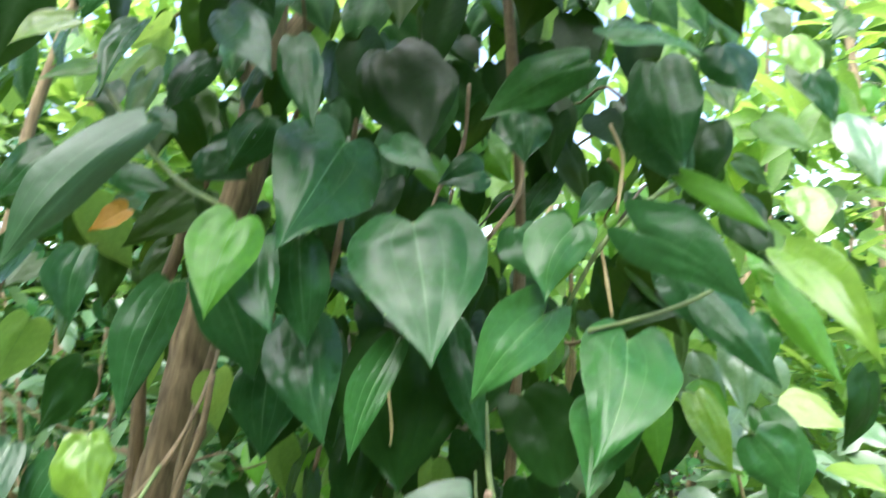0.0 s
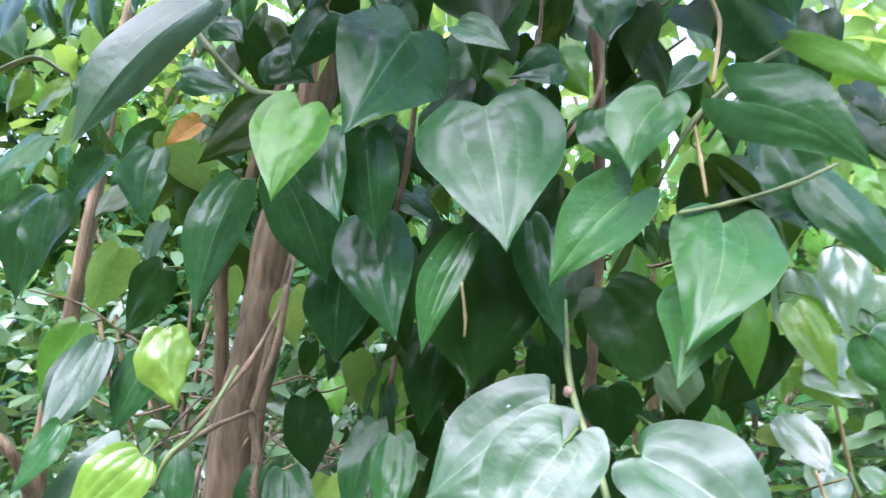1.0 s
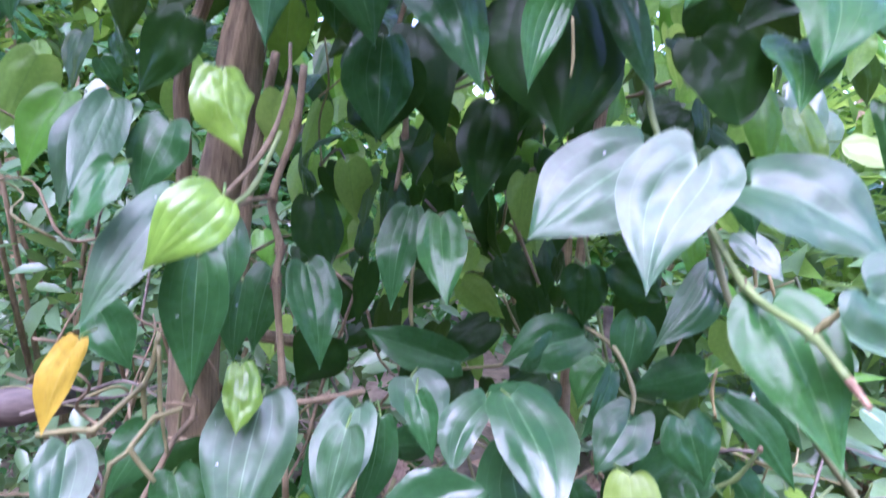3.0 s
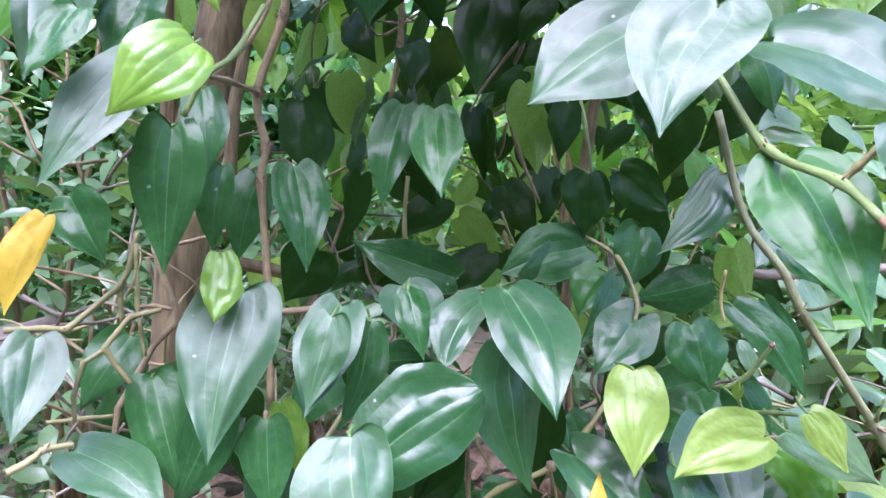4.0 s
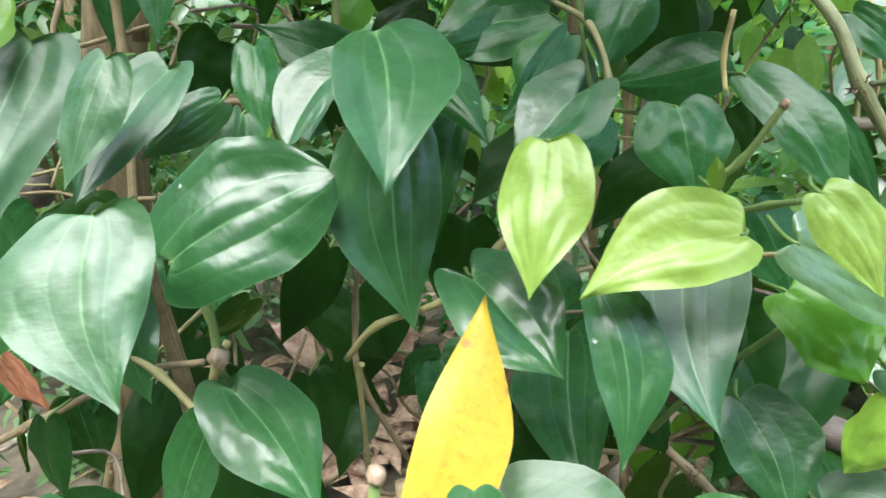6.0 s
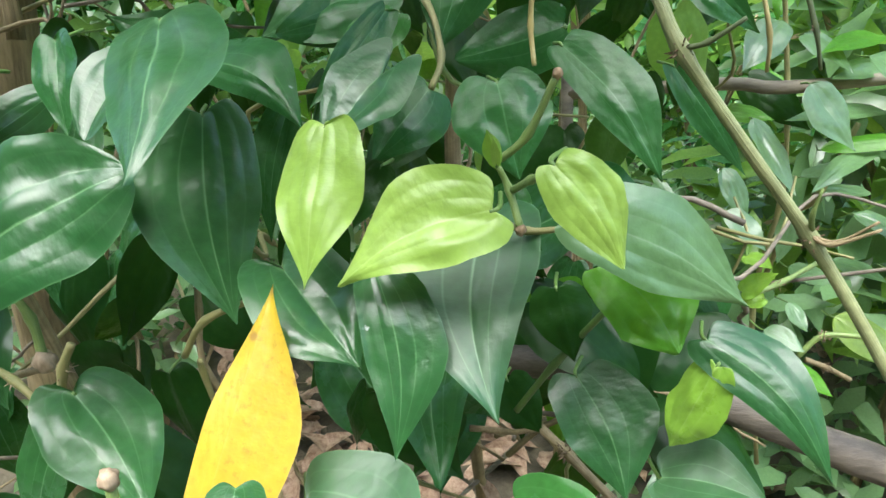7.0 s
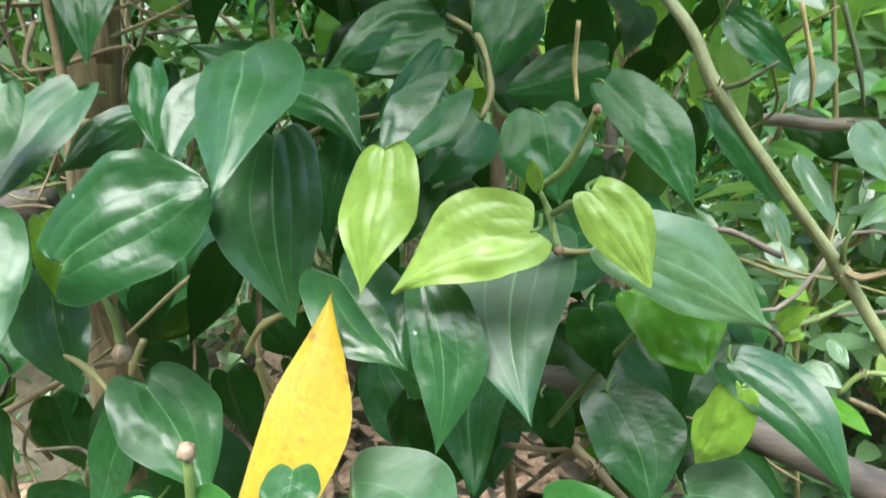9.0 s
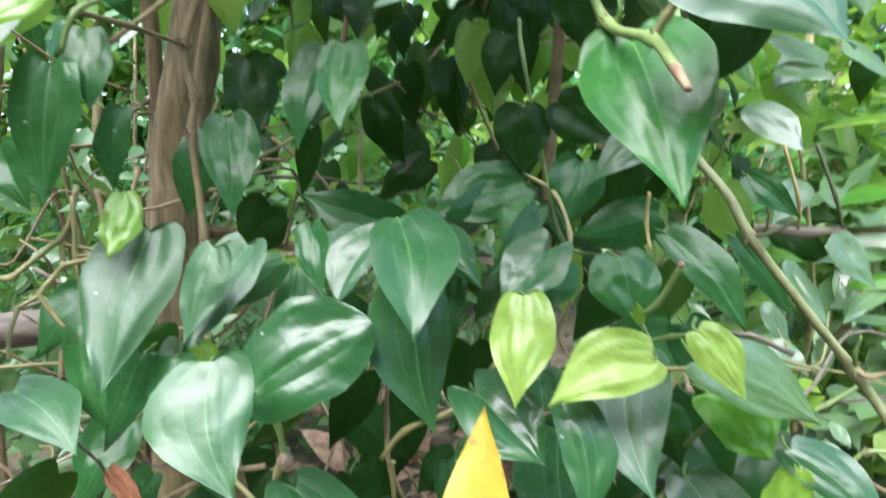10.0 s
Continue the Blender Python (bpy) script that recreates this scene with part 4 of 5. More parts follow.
leaf(trunk_vine, (-0.147, 0.503, 1.437), (-0.176, 0.484, 1.397), 0.039, "ovate", "dark")
leaf(trunk_vine, (-0.206, 0.494, 1.384), (-0.220, 0.465, 1.348), 0.030, "ovate", "mid")
leaf(trunk_vine, (-0.256, 0.555, 1.352), (-0.275, 0.537, 1.267), 0.055, "ovate", "dark")
leaf(trunk_vine, (-0.204, 0.554, 1.379), (-0.234, 0.546, 1.330), 0.035, "ovate", "dark")
leaf(trunk_vine, (-0.108, 0.507, 1.419), (-0.062, 0.498, 1.403), 0.023, "ovate", "dark")
leaf(trunk_vine, (-0.088, 0.448, 1.256), (-0.076, 0.435, 1.212), 0.031, "crumpled", "lime", facing=(0.51, -0.78, 0.38), wide=0.31, lobe=0.05, split=0.55, sway=0.059)
leaf(trunk_vine, (-0.080, 0.410, 1.195), (-0.109, 0.387, 1.164), 0.033, "ovate", "lime", facing=(0.42, -0.87, 0.26), wide=0.32, lobe=0.02, split=0.51, sway=0.018, fold=0.05, bend=0.12, quilt=0.9)
leaf(trunk_vine, (-0.113, 0.438, 1.193), (-0.145, 0.396, 1.135), 0.029, "ovate", "gloss", facing=(0.23, -0.84, 0.49), wide=0.41, lobe=0.05, split=0.51, sway=0.003, quilt=0.5)
leaf(trunk_vine, (-0.160, 0.482, 1.244), (-0.165, 0.434, 1.190), 0.027, "ovate", "gloss", facing=(0.56, -0.65, 0.51), wide=0.34, lobe=0.05, split=0.49, sway=-0.007, quilt=0.3)
leaf(trunk_vine, (-0.211, 0.527, 1.251), (-0.232, 0.508, 1.200), 0.034, "ovate", "fresh")
leaf(trunk_vine, (-0.135, 0.496, 1.232), (-0.149, 0.477, 1.187), 0.038, "ovate", "dark")
leaf(trunk_vine, (-0.105, 0.443, 1.160), (-0.107, 0.424, 1.091), 0.034, "ovate", "dark", facing=(0.37, -0.90, 0.23), wide=0.29, lobe=0.08, split=0.51, sway=0.007, quilt=0.5)
leaf(trunk_vine, (-0.097, 0.464, 1.179), (-0.091, 0.447, 1.137), 0.024, "ovate", "dark", facing=(0.30, -0.87, 0.39), wide=0.41, lobe=0.05, split=0.49, sway=-0.010)
leaf(trunk_vine, (-0.093, 0.478, 1.139), (-0.098, 0.467, 1.094), 0.019, "ovate", "dark", facing=(0.29, -0.94, 0.18), wide=0.45, lobe=0.05, split=0.55, sway=0.028)
leaf(trunk_vine, (-0.106, 0.599, 1.124), (-0.119, 0.579, 1.063), 0.035, "ovate", "dark", facing=(0.25, -0.94, 0.24), wide=0.33, lobe=0.07, split=0.53, sway=0.027, quilt=0.5)
leaf(trunk_vine, (-0.072, 0.563, 1.133), (-0.059, 0.525, 1.068), 0.038, "ovate", "dark", facing=(0.16, -0.83, 0.53), wide=0.31, lobe=0.07, split=0.48, sway=-0.022, quilt=0.6)
leaf(trunk_vine, (-0.073, 0.606, 1.179), (-0.061, 0.589, 1.120), 0.041, "ovate", "deep", facing=(0.16, -0.94, 0.30), wide=0.42, lobe=0.06, split=0.51, sway=0.005)
leaf(trunk_vine, (0.003, 0.551, 1.174), (-0.010, 0.520, 1.110), 0.030, "ovate", "dark", facing=(0.09, -0.90, 0.42), wide=0.35, lobe=0.05, split=0.54, sway=0.030)
leaf(trunk_vine, (0.023, 0.527, 1.171), (0.026, 0.489, 1.120), 0.033, "ovate", "mid", facing=(-0.03, -0.80, 0.61), wide=0.34, lobe=0.07, split=0.50, sway=0.003)
leaf(trunk_vine, (0.058, 0.524, 1.242), (0.046, 0.502, 1.178), 0.038, "ovate", "deep", facing=(-0.07, -0.94, 0.33), wide=0.35, lobe=0.05, split=0.51, sway=0.012, quilt=0.7)
leaf(trunk_vine, (-0.012, 0.534, 1.285), (-0.016, 0.524, 1.220), 0.047, "ovate", "dark", facing=(0.30, -0.94, 0.13), wide=0.38, lobe=0.06, split=0.51, sway=0.013)
leaf(trunk_vine, (-0.041, 0.509, 1.350), (-0.015, 0.513, 1.275), 0.049, "ovate", "dark", facing=(0.36, -0.93, 0.07), wide=0.40, lobe=0.05, split=0.47, sway=-0.029)
leaf(trunk_vine, (-0.171, 0.445, 1.117), (-0.186, 0.427, 1.070), 0.018, "ovate", "yellow", facing=(0.39, -0.89, 0.24), wide=0.41, lobe=0.02, split=0.59, sway=0.047)
leaf(trunk_vine, (-0.186, 0.495, 1.121), (-0.165, 0.486, 1.083), 0.032, "ovate", "dark")
leaf(trunk_vine, (-0.129, 0.413, 1.209), (-0.144, 0.394, 1.180), 0.021, "ovate", "dark")
leaf(trunk_vine, (-0.121, 0.495, 1.290), (-0.154, 0.496, 1.246), 0.036, "ovate", "deep")
leaf(trunk_vine, (-0.164, 0.493, 1.240), (-0.186, 0.464, 1.182), 0.033, "ovate", "gloss", facing=(0.41, -0.87, 0.28), wide=0.30, lobe=0.06, split=0.57, sway=0.064, quilt=0.35)
leaf(trunk_vine, (-0.065, 0.594, 1.335), (-0.093, 0.594, 1.350), 0.036, "ovate", "deep")
leaf(trunk_vine, (-0.002, 0.544, 1.273), (-0.018, 0.535, 1.219), 0.047, "ovate", "deep")
leaf(trunk_vine, (-0.116, 0.569, 1.479), (-0.088, 0.558, 1.456), 0.026, "ovate", "dark")
leaf(trunk_vine, (-0.079, 0.487, 1.513), (-0.084, 0.448, 1.451), 0.025, "ovate", "mid")
leaf(trunk_vine, (-0.111, 0.468, 1.509), (-0.140, 0.449, 1.486), 0.024, "ovate", "lime")
leaf(trunk_vine, (-0.041, 0.507, 1.495), (-0.061, 0.488, 1.452), 0.030, "ovate", "dark")
leaf(trunk_vine, (-0.136, 0.538, 1.509), (-0.167, 0.509, 1.487), 0.029, "ovate", "fresh")
leaf(trunk_vine, (-0.056, 0.538, 1.441), (-0.023, 0.528, 1.413), 0.045, "ovate", "dark")
leaf(trunk_vine, (-0.244, 0.565, 1.484), (-0.203, 0.544, 1.510), 0.032, "ovate", "fresh")
leaf(trunk_vine, (-0.235, 0.535, 1.348), (-0.232, 0.516, 1.290), 0.046, "ovate", "dark")
leaf(trunk_vine, (-0.330, 0.614, 1.474), (-0.351, 0.615, 1.436), 0.041, "ovate", "lime")
leaf(trunk_vine, (-0.301, 0.634, 1.462), (-0.340, 0.635, 1.437), 0.037, "ovate", "lime")
leaf(trunk_vine, (-0.135, 0.573, 1.403), (-0.162, 0.564, 1.386), 0.023, "ovate", "rust")
leaf(low_vine, (-0.084, 0.474, 1.070), (-0.093, 0.423, 0.993), 0.053, "ovate", "gloss", facing=(0.22, -0.83, 0.51), wide=0.25, lobe=0.08, split=0.52, sway=0.030, fold=0.05, quilt=0.3)
leaf(low_vine, (-0.094, 0.468, 1.093), (-0.092, 0.444, 1.061), 0.022, "crumpled", "lime", facing=(0.29, -0.75, 0.59), wide=0.46, lobe=0.06, split=0.46, sway=-0.030)
leaf(low_vine, (-0.031, 0.481, 1.059), (-0.045, 0.427, 1.015), 0.036, "ovate", "gloss", facing=(0.19, -0.65, 0.74), wide=0.35, lobe=0.07, split=0.51, sway=0.011, fold=-0.1, quilt=0.5)
leaf(low_vine, (-0.019, 0.520, 1.036), (-0.038, 0.493, 0.975), 0.025, "ovate", "dark", facing=(0.03, -0.91, 0.40), wide=0.35, lobe=0.05, split=0.39, sway=-0.066)
leaf(low_vine, (-0.009, 0.424, 0.996), (0.047, 0.444, 1.023), 0.055, "round", "slick", facing=(0.09, -0.88, 0.47), wide=0.49, lobe=0.12, split=0.46, sway=-0.045, fold=0.1, quilt=0.7)
leaf(low_vine, (-0.018, 0.400, 1.020), (0.001, 0.369, 0.969), 0.048, "ovate", "gloss", facing=(0.30, -0.76, 0.57), wide=0.28, lobe=0.05, split=0.57, sway=0.100, fold=0.08)
leaf(low_vine, (0.061, 0.461, 1.073), (0.076, 0.394, 1.030), 0.044, "ovate", "slick", facing=(-0.18, -0.57, 0.80), wide=0.35, lobe=0.08, split=0.44, sway=-0.052)
leaf(low_vine, (0.050, 0.481, 1.062), (0.027, 0.453, 1.033), 0.026, "round", "slick", facing=(0.03, -0.72, 0.69), wide=0.48, lobe=0.10, split=0.61, sway=0.096)
leaf(low_vine, (0.002, 0.540, 1.056), (0.020, 0.500, 1.026), 0.042, "ovate", "gloss", 0.0, None, None, (0, -0.62, 0.78))
leaf(low_vine, (0.039, 0.586, 1.050), (-0.038, 0.589, 1.078), 0.034, "ovate", "dark", facing=(0.11, -0.92, 0.37), wide=0.45, lobe=0.05, split=0.48, sway=-0.011)
leaf(low_vine, (0.065, 0.471, 1.038), (0.075, 0.446, 0.961), 0.048, "ovate", "slick", facing=(0.40, -0.86, 0.33), wide=0.36, lobe=0.06, split=0.55, sway=0.052, quilt=0.5)
leaf(low_vine, (0.123, 0.433, 1.038), (0.118, 0.407, 0.993), 0.032, "ovate", "pale", facing=(-0.22, -0.83, 0.51), wide=0.34, lobe=0.05, split=0.48, sway=-0.017, fold=0.06, quilt=0.5)
leaf(low_vine, (0.176, 0.399, 1.019), (0.132, 0.395, 0.999), 0.030, "ovate", "pale", facing=(-0.17, -0.84, 0.52), wide=0.30, lobe=0.06, split=0.57, sway=0.084, fold=0.02, quilt=0.4)
leaf(low_vine, (0.173, 0.443, 1.002), (0.176, 0.389, 0.957), 0.049, "ovate", "gloss", facing=(0.00, -0.64, 0.77), wide=0.26, lobe=0.10, split=0.57, sway=0.097, fold=-0.2)
leaf(low_vine, (0.140, 0.410, 0.996), (0.146, 0.383, 0.949), 0.025, "ovate", "slick", facing=(0.17, -0.84, 0.51), wide=0.39, lobe=0.05, split=0.40, sway=-0.075)
leaf(low_vine, (0.098, 0.443, 0.985), (0.131, 0.412, 0.962), 0.039, "heart", "slick", facing=(0.04, -0.56, 0.83), wide=0.48, lobe=0.20, split=0.51, sway=0.010, quilt=0.4)
leaf(low_vine, (0.192, 0.394, 1.032), (0.209, 0.387, 1.006), 0.019, "puckered", "pale", facing=(0.15, -0.92, 0.36), wide=0.37, lobe=0.05, split=0.46, sway=-0.043, fold=0, quilt=1.0)
# mid green leaf, its pale sheen painted by the sheen tone
leaf(low_vine, (0.201, 0.422, 1.009), (0.256, 0.425, 0.976), 0.032, "ovate", "sheen", facing=(0.30, -0.86, 0.42), wide=0.41, lobe=0.06, split=0.44, sway=-0.048, fold=0.08, quilt=0.5)
leaf(low_vine, (0.215, 0.455, 0.979), (0.238, 0.434, 0.954), 0.035, "puckered", "fresh", facing=(-0.05, -0.80, 0.60), wide=0.55, lobe=0.06, split=0.44, sway=-0.080, fold=0)
leaf(low_vine, (0.248, 0.438, 0.957), (0.282, 0.409, 0.920), 0.026, "ovate", "slick", facing=(-0.08, -0.82, 0.57), wide=0.26, lobe=0.05, split=0.40, sway=-0.094, quilt=0.4)
leaf(low_vine, (0.250, 0.432, 0.950), (0.237, 0.434, 0.915), 0.020, "puckered", "lime", facing=(-0.61, -0.77, 0.18), wide=0.49, lobe=0.05, split=0.47, sway=-0.021, fold=0, quilt=0.6)
leaf(low_vine, (0.206, 0.460, 0.929), (0.223, 0.433, 0.889), 0.039, "ovate", "slick", facing=(0.01, -0.82, 0.57), wide=0.38, lobe=0.06, split=0.44, sway=-0.072)
leaf(low_vine, (0.238, 0.443, 0.893), (0.271, 0.421, 0.899), 0.030, "ovate", "gloss", facing=(-0.43, -0.42, 0.80), wide=0.37, lobe=0.08, split=0.45, sway=-0.066)
leaf(low_vine, (0.202, 0.494, 1.055), (0.236, 0.465, 1.007), 0.025, "ovate", "dark", facing=(-0.12, -0.88, 0.45), wide=0.42, lobe=0.03, split=0.40, sway=-0.059)
leaf(low_vine, (0.177, 0.492, 1.042), (0.185, 0.475, 1.007), 0.040, "heart", "dark", facing=(-0.00, -0.90, 0.44), wide=0.32, lobe=0.12, split=0.51, sway=0.014)
leaf(low_vine, (0.148, 0.509, 1.039), (0.124, 0.489, 1.012), 0.032, "ovate", "dark", 0.0, None, None, (0, -0.98, 0.2))
leaf(low_vine, (0.133, 0.505, 1.071), (0.106, 0.474, 1.038), 0.016, "ovate", "dark", facing=(0.36, -0.81, 0.46), wide=0.43, lobe=0.05, split=0.46, sway=-0.020, quilt=0.6)
leaf(low_vine, (0.052, 0.502, 1.055), (0.102, 0.475, 1.030), 0.029, "ovate", "dark", facing=(-0.07, -0.74, 0.67), wide=0.38, lobe=0.05, split=0.35, sway=-0.118)
leaf(low_vine, (0.127, 0.561, 1.075), (0.077, 0.531, 1.064), 0.030, "oval", "dark", 0.0, None, None, (0, -0.98, 0.2))
leaf(low_vine, (0.206, 0.531, 1.060), (0.158, 0.531, 1.049), 0.032, "oval", "dark", 0.0, None, None, (0, -0.98, 0.2))
leaf(low_vine, (0.131, 0.476, 1.014), (0.119, 0.466, 0.991), 0.017, "ovate", "deep")
leaf(low_vine, (0.086, 0.508, 1.034), (0.078, 0.485, 0.980), 0.019, "ovate", "dark", facing=(0.30, -0.89, 0.34), wide=0.33, lobe=0.05, split=0.58, sway=0.043)
leaf(low_vine, (0.007, 0.480, 1.068), (0.016, 0.460, 1.033), 0.020, "ovate", "dark")
leaf(low_vine, (-0.008, 0.454, 0.925), (0.041, 0.415, 0.893), 0.046, "heart", "slick", facing=(0.26, -0.40, 0.88), wide=0.29, lobe=0.13, split=0.48, sway=-0.029)
leaf(low_vine, (-0.021, 0.504, 1.044), (-0.048, 0.476, 1.022), 0.022, "ovate", "slick", facing=(0.57, -0.77, 0.29), wide=0.37, lobe=0.06, split=0.51, sway=0.006, quilt=0.6)
leaf(low_vine, (0.033, 0.477, 0.984), (0.009, 0.469, 0.939), 0.026, "ovate", "deep")
leaf(low_vine, (0.115, 0.515, 0.887), (0.154, 0.498, 0.844), 0.044, "ovate", "deep")
leaf(low_vine, (0.112, 0.395, 0.920), (0.157, 0.362, 0.909), 0.049, "heart", "gloss", facing=(-0.19, -0.53, 0.83), wide=0.31, lobe=0.15, split=0.45, sway=-0.070)
leaf(low_vine, (0.071, 0.355, 0.942), (0.079, 0.332, 0.915), 0.051, "heart", "mid", facing=(0.06, -0.76, 0.65), wide=0.32, lobe=0.20, split=0.51, sway=0.015)
leaf(low_vine, (0.182, 0.412, 0.903), (0.222, 0.389, 0.893), 0.037, "heart", "mid", facing=(-0.16, -0.63, 0.76), wide=0.30, lobe=0.15, split=0.50, sway=0.002)
leaf(low_vine, (-0.082, 0.494, 0.965), (-0.063, 0.475, 0.901), 0.037, "ovate", "slick", facing=(0.58, -0.71, 0.39), wide=0.38, lobe=0.06, split=0.56, sway=0.048)
leaf(low_vine, (-0.024, 0.459, 0.904), (-0.045, 0.442, 0.844), 0.032, "ovate", "dark")
leaf(low_vine, (-0.104, 0.480, 0.995), (-0.132, 0.470, 0.937), 0.037, "ovate", "dark")
leaf(low_vine, (-0.184, 0.469, 0.977), (-0.118, 0.431, 0.956), 0.040, "ovate", "gloss", facing=(0.04, -0.41, 0.91), wide=0.33, lobe=0.10, split=0.46, sway=-0.039)
leaf(low_vine, (-0.196, 0.465, 1.046), (-0.192, 0.428, 1.003), 0.034, "ovate", "gloss", facing=(0.43, -0.66, 0.61), wide=0.26, lobe=0.08, split=0.48, sway=-0.022)
leaf(low_vine, (-0.185, 0.548, 1.019), (-0.208, 0.519, 0.979), 0.037, "ovate", "dark")
leaf(low_vine, (-0.151, 0.500, 1.009), (-0.128, 0.473, 0.943), 0.039, "ovate", "dark", 0.0, None, 0.2, (0, -0.8, 0.6))
leaf(low_vine, (-0.072, 0.460, 0.999), (-0.067, 0.440, 0.951), 0.030, "ovate", "dark", 0.0, None, 0.2, (0, -0.8, 0.6))
leaf(low_vine, (-0.069, 0.483, 0.999), (-0.057, 0.468, 0.959), 0.020, "ovate", "lime", facing=(0.25, -0.88, 0.41), wide=0.39, lobe=0.05, split=0.46, sway=-0.030)
leaf(low_vine, (0.135, 0.475, 1.049), (0.111, 0.460, 1.024), 0.036, "heart", "slick", facing=(-0.21, -0.74, 0.64), wide=0.23, lobe=0.35, split=0.49, sway=-0.025)
leaf(low_vine, (0.134, 0.524, 1.070), (0.114, 0.515, 1.041), 0.026, "ovate", "mid", facing=(-0.28, -0.84, 0.46), wide=0.41, lobe=0.05, split=0.57, sway=0.075)
leaf(low_vine, (0.127, 0.553, 1.080), (0.066, 0.542, 1.063), 0.043, "ovate", "dark", facing=(0.01, -0.86, 0.51), wide=0.44, lobe=0.06, split=0.53, sway=0.029, quilt=0.7)
leaf(low_vine, (0.208, 0.537, 1.130), (0.162, 0.515, 1.081), 0.031, "ovate", "slick", facing=(-0.22, -0.79, 0.57), wide=0.34, lobe=0.10, split=0.42, sway=-0.062, quilt=0.8)
leaf(low_vine, (0.164, 0.552, 1.093), (0.150, 0.531, 1.053), 0.036, "ovate", "dark")
leaf(low_vine, (0.128, 0.560, 1.129), (0.125, 0.552, 1.086), 0.038, "ovate", "deep")
leaf(low_vine, (0.150, 0.563, 1.131), (0.183, 0.555, 1.105), 0.034, "oval", "deep")
leaf(low_vine, (0.117, 0.581, 1.177), (0.110, 0.571, 1.136), 0.025, "ovate", "deep")
leaf(low_vine, (0.142, 0.801, 1.215), (0.126, 0.782, 1.135), 0.067, "ovate", "fresh")
leaf(low_vine, (-0.032, 0.617, 1.124), (-0.045, 0.618, 1.071), 0.021, "ovate", "deep")
leaf(low_vine, (-0.063, 0.600, 1.069), (-0.091, 0.601, 1.028), 0.049, "ovate", "deep")
leaf(low_vine, (-0.115, 0.467, 0.893), (-0.108, 0.459, 0.849), 0.026, "ovate", "deep")
leaf(low_vine, (-0.096, 0.429, 0.872), (-0.068, 0.420, 0.861), 0.026, "ovate", "dark")
leaf(low_vine, (0.001, 0.431, 0.876), (-0.023, 0.421, 0.862), 0.023, "ovate", "dark")
leaf(low_vine, (0.216, 0.505, 0.999), (0.238, 0.495, 0.955), 0.033, "ovate", "dark")
leaf(low_vine, (0.167, 0.505, 0.986), (0.194, 0.485, 0.974), 0.036, "ovate", "mid")
leaf(low_vine, (0.091, 0.509, 0.987), (0.090, 0.502, 0.928), 0.036, "ovate", "deep")
leaf(low_vine, (-0.011, 0.561, 0.995), (0.023, 0.552, 0.999), 0.028, "ovate", "dark")
leaf(low_vine, (-0.031, 0.440, 1.065), (-0.042, 0.420, 1.022), 0.025, "ovate", "gloss", 0.0, None, None, (0, -0.62, 0.78))
leaf(low_vine, (-0.122, 0.458, 0.932), (-0.096, 0.449, 0.912), 0.013, "crumpled", "withered")
leaf(low_vine, (0.160, 0.525, 0.931), (0.161, 0.515, 0.914), 0.010, "ovate", "yellow")
leaf(low_vine, (0.177, 0.428, 1.024), (0.176, 0.424, 1.034), 0.003, "ellip", "pale")
leaf(side_vine, (0.165, 0.382, 1.144), (0.171, 0.333, 1.090), 0.045, "heart", "mid", facing=(-0.25, -0.73, 0.63), wide=0.20, lobe=0.12, split=0.49, sway=-0.009, fold=0.03)
leaf(side_vine, (0.179, 0.447, 1.199), (0.187, 0.438, 1.165), 0.022, "ovate", "dark")
leaf(side_vine, (0.263, 0.565, 1.037), (0.299, 0.555, 0.983), 0.017, "ovate", "dark")
leaf(side_vine, (0.266, 0.555, 1.078), (0.294, 0.546, 1.052), 0.019, "ovate", "dark")
leaf(side_vine, (0.200, 0.485, 0.956), (0.207, 0.475, 0.926), 0.027, "ovate", "deep")
leaf(side_vine, (0.178, 0.516, 0.891), (0.195, 0.508, 0.864), 0.026, "ovate", "deep")
leaf(side_vine, (0.014, 0.490, 0.912), (0.027, 0.483, 0.869), 0.031, "ovate", "deep")
leaf(side_vine, (0.257, 0.505, 1.348), (0.274, 0.486, 1.292), 0.035, "ovate", "dark")
leaf(side_vine, (0.277, 0.505, 1.330), (0.304, 0.485, 1.287), 0.028, "ovate", "dark")
leaf(side_vine, (0.265, 0.593, 1.254), (0.263, 0.575, 1.190), 0.029, "ovate", "fresh")
leaf(side_vine, (0.304, 0.613, 1.242), (0.323, 0.595, 1.185), 0.032, "ovate", "lime")
leaf(side_vine, (0.319, 0.535, 1.306), (0.323, 0.525, 1.269), 0.034, "ovate", "mid")
leaf(side_vine, (0.291, 0.482, 1.474), (0.301, 0.473, 1.439), 0.038, "ovate", "dark")
leaf(side_vine, (0.338, 0.542, 1.442), (0.361, 0.522, 1.413), 0.027, "ovate", "fresh")
leaf(side_vine, (0.397, 0.580, 1.485), (0.405, 0.571, 1.443), 0.026, "ovate", "dark")
leaf(side_vine, (0.335, 0.534, 1.328), (0.361, 0.505, 1.261), 0.026, "ovate", "fresh")
leaf(side_vine, (0.299, 0.494, 1.237), (0.319, 0.485, 1.201), 0.040, "ovate", "mid")
leaf(side_vine, (0.204, 0.553, 1.211), (0.213, 0.554, 1.178), 0.025, "ovate", "sheen")
leaf(side_vine, (0.164, 0.552, 1.197), (0.170, 0.553, 1.156), 0.040, "ovate", "deep")
leaf(side_vine, (0.213, 0.564, 1.208), (0.210, 0.564, 1.175), 0.032, "ovate", "sheen")
leaf(low_shrub, (0.529, 0.860, 0.959), (0.415, 0.800, 0.965), 0.025, "ellip", "sheen", 0.0, 0.05, 0.0, (0, -0.5, 0.85))
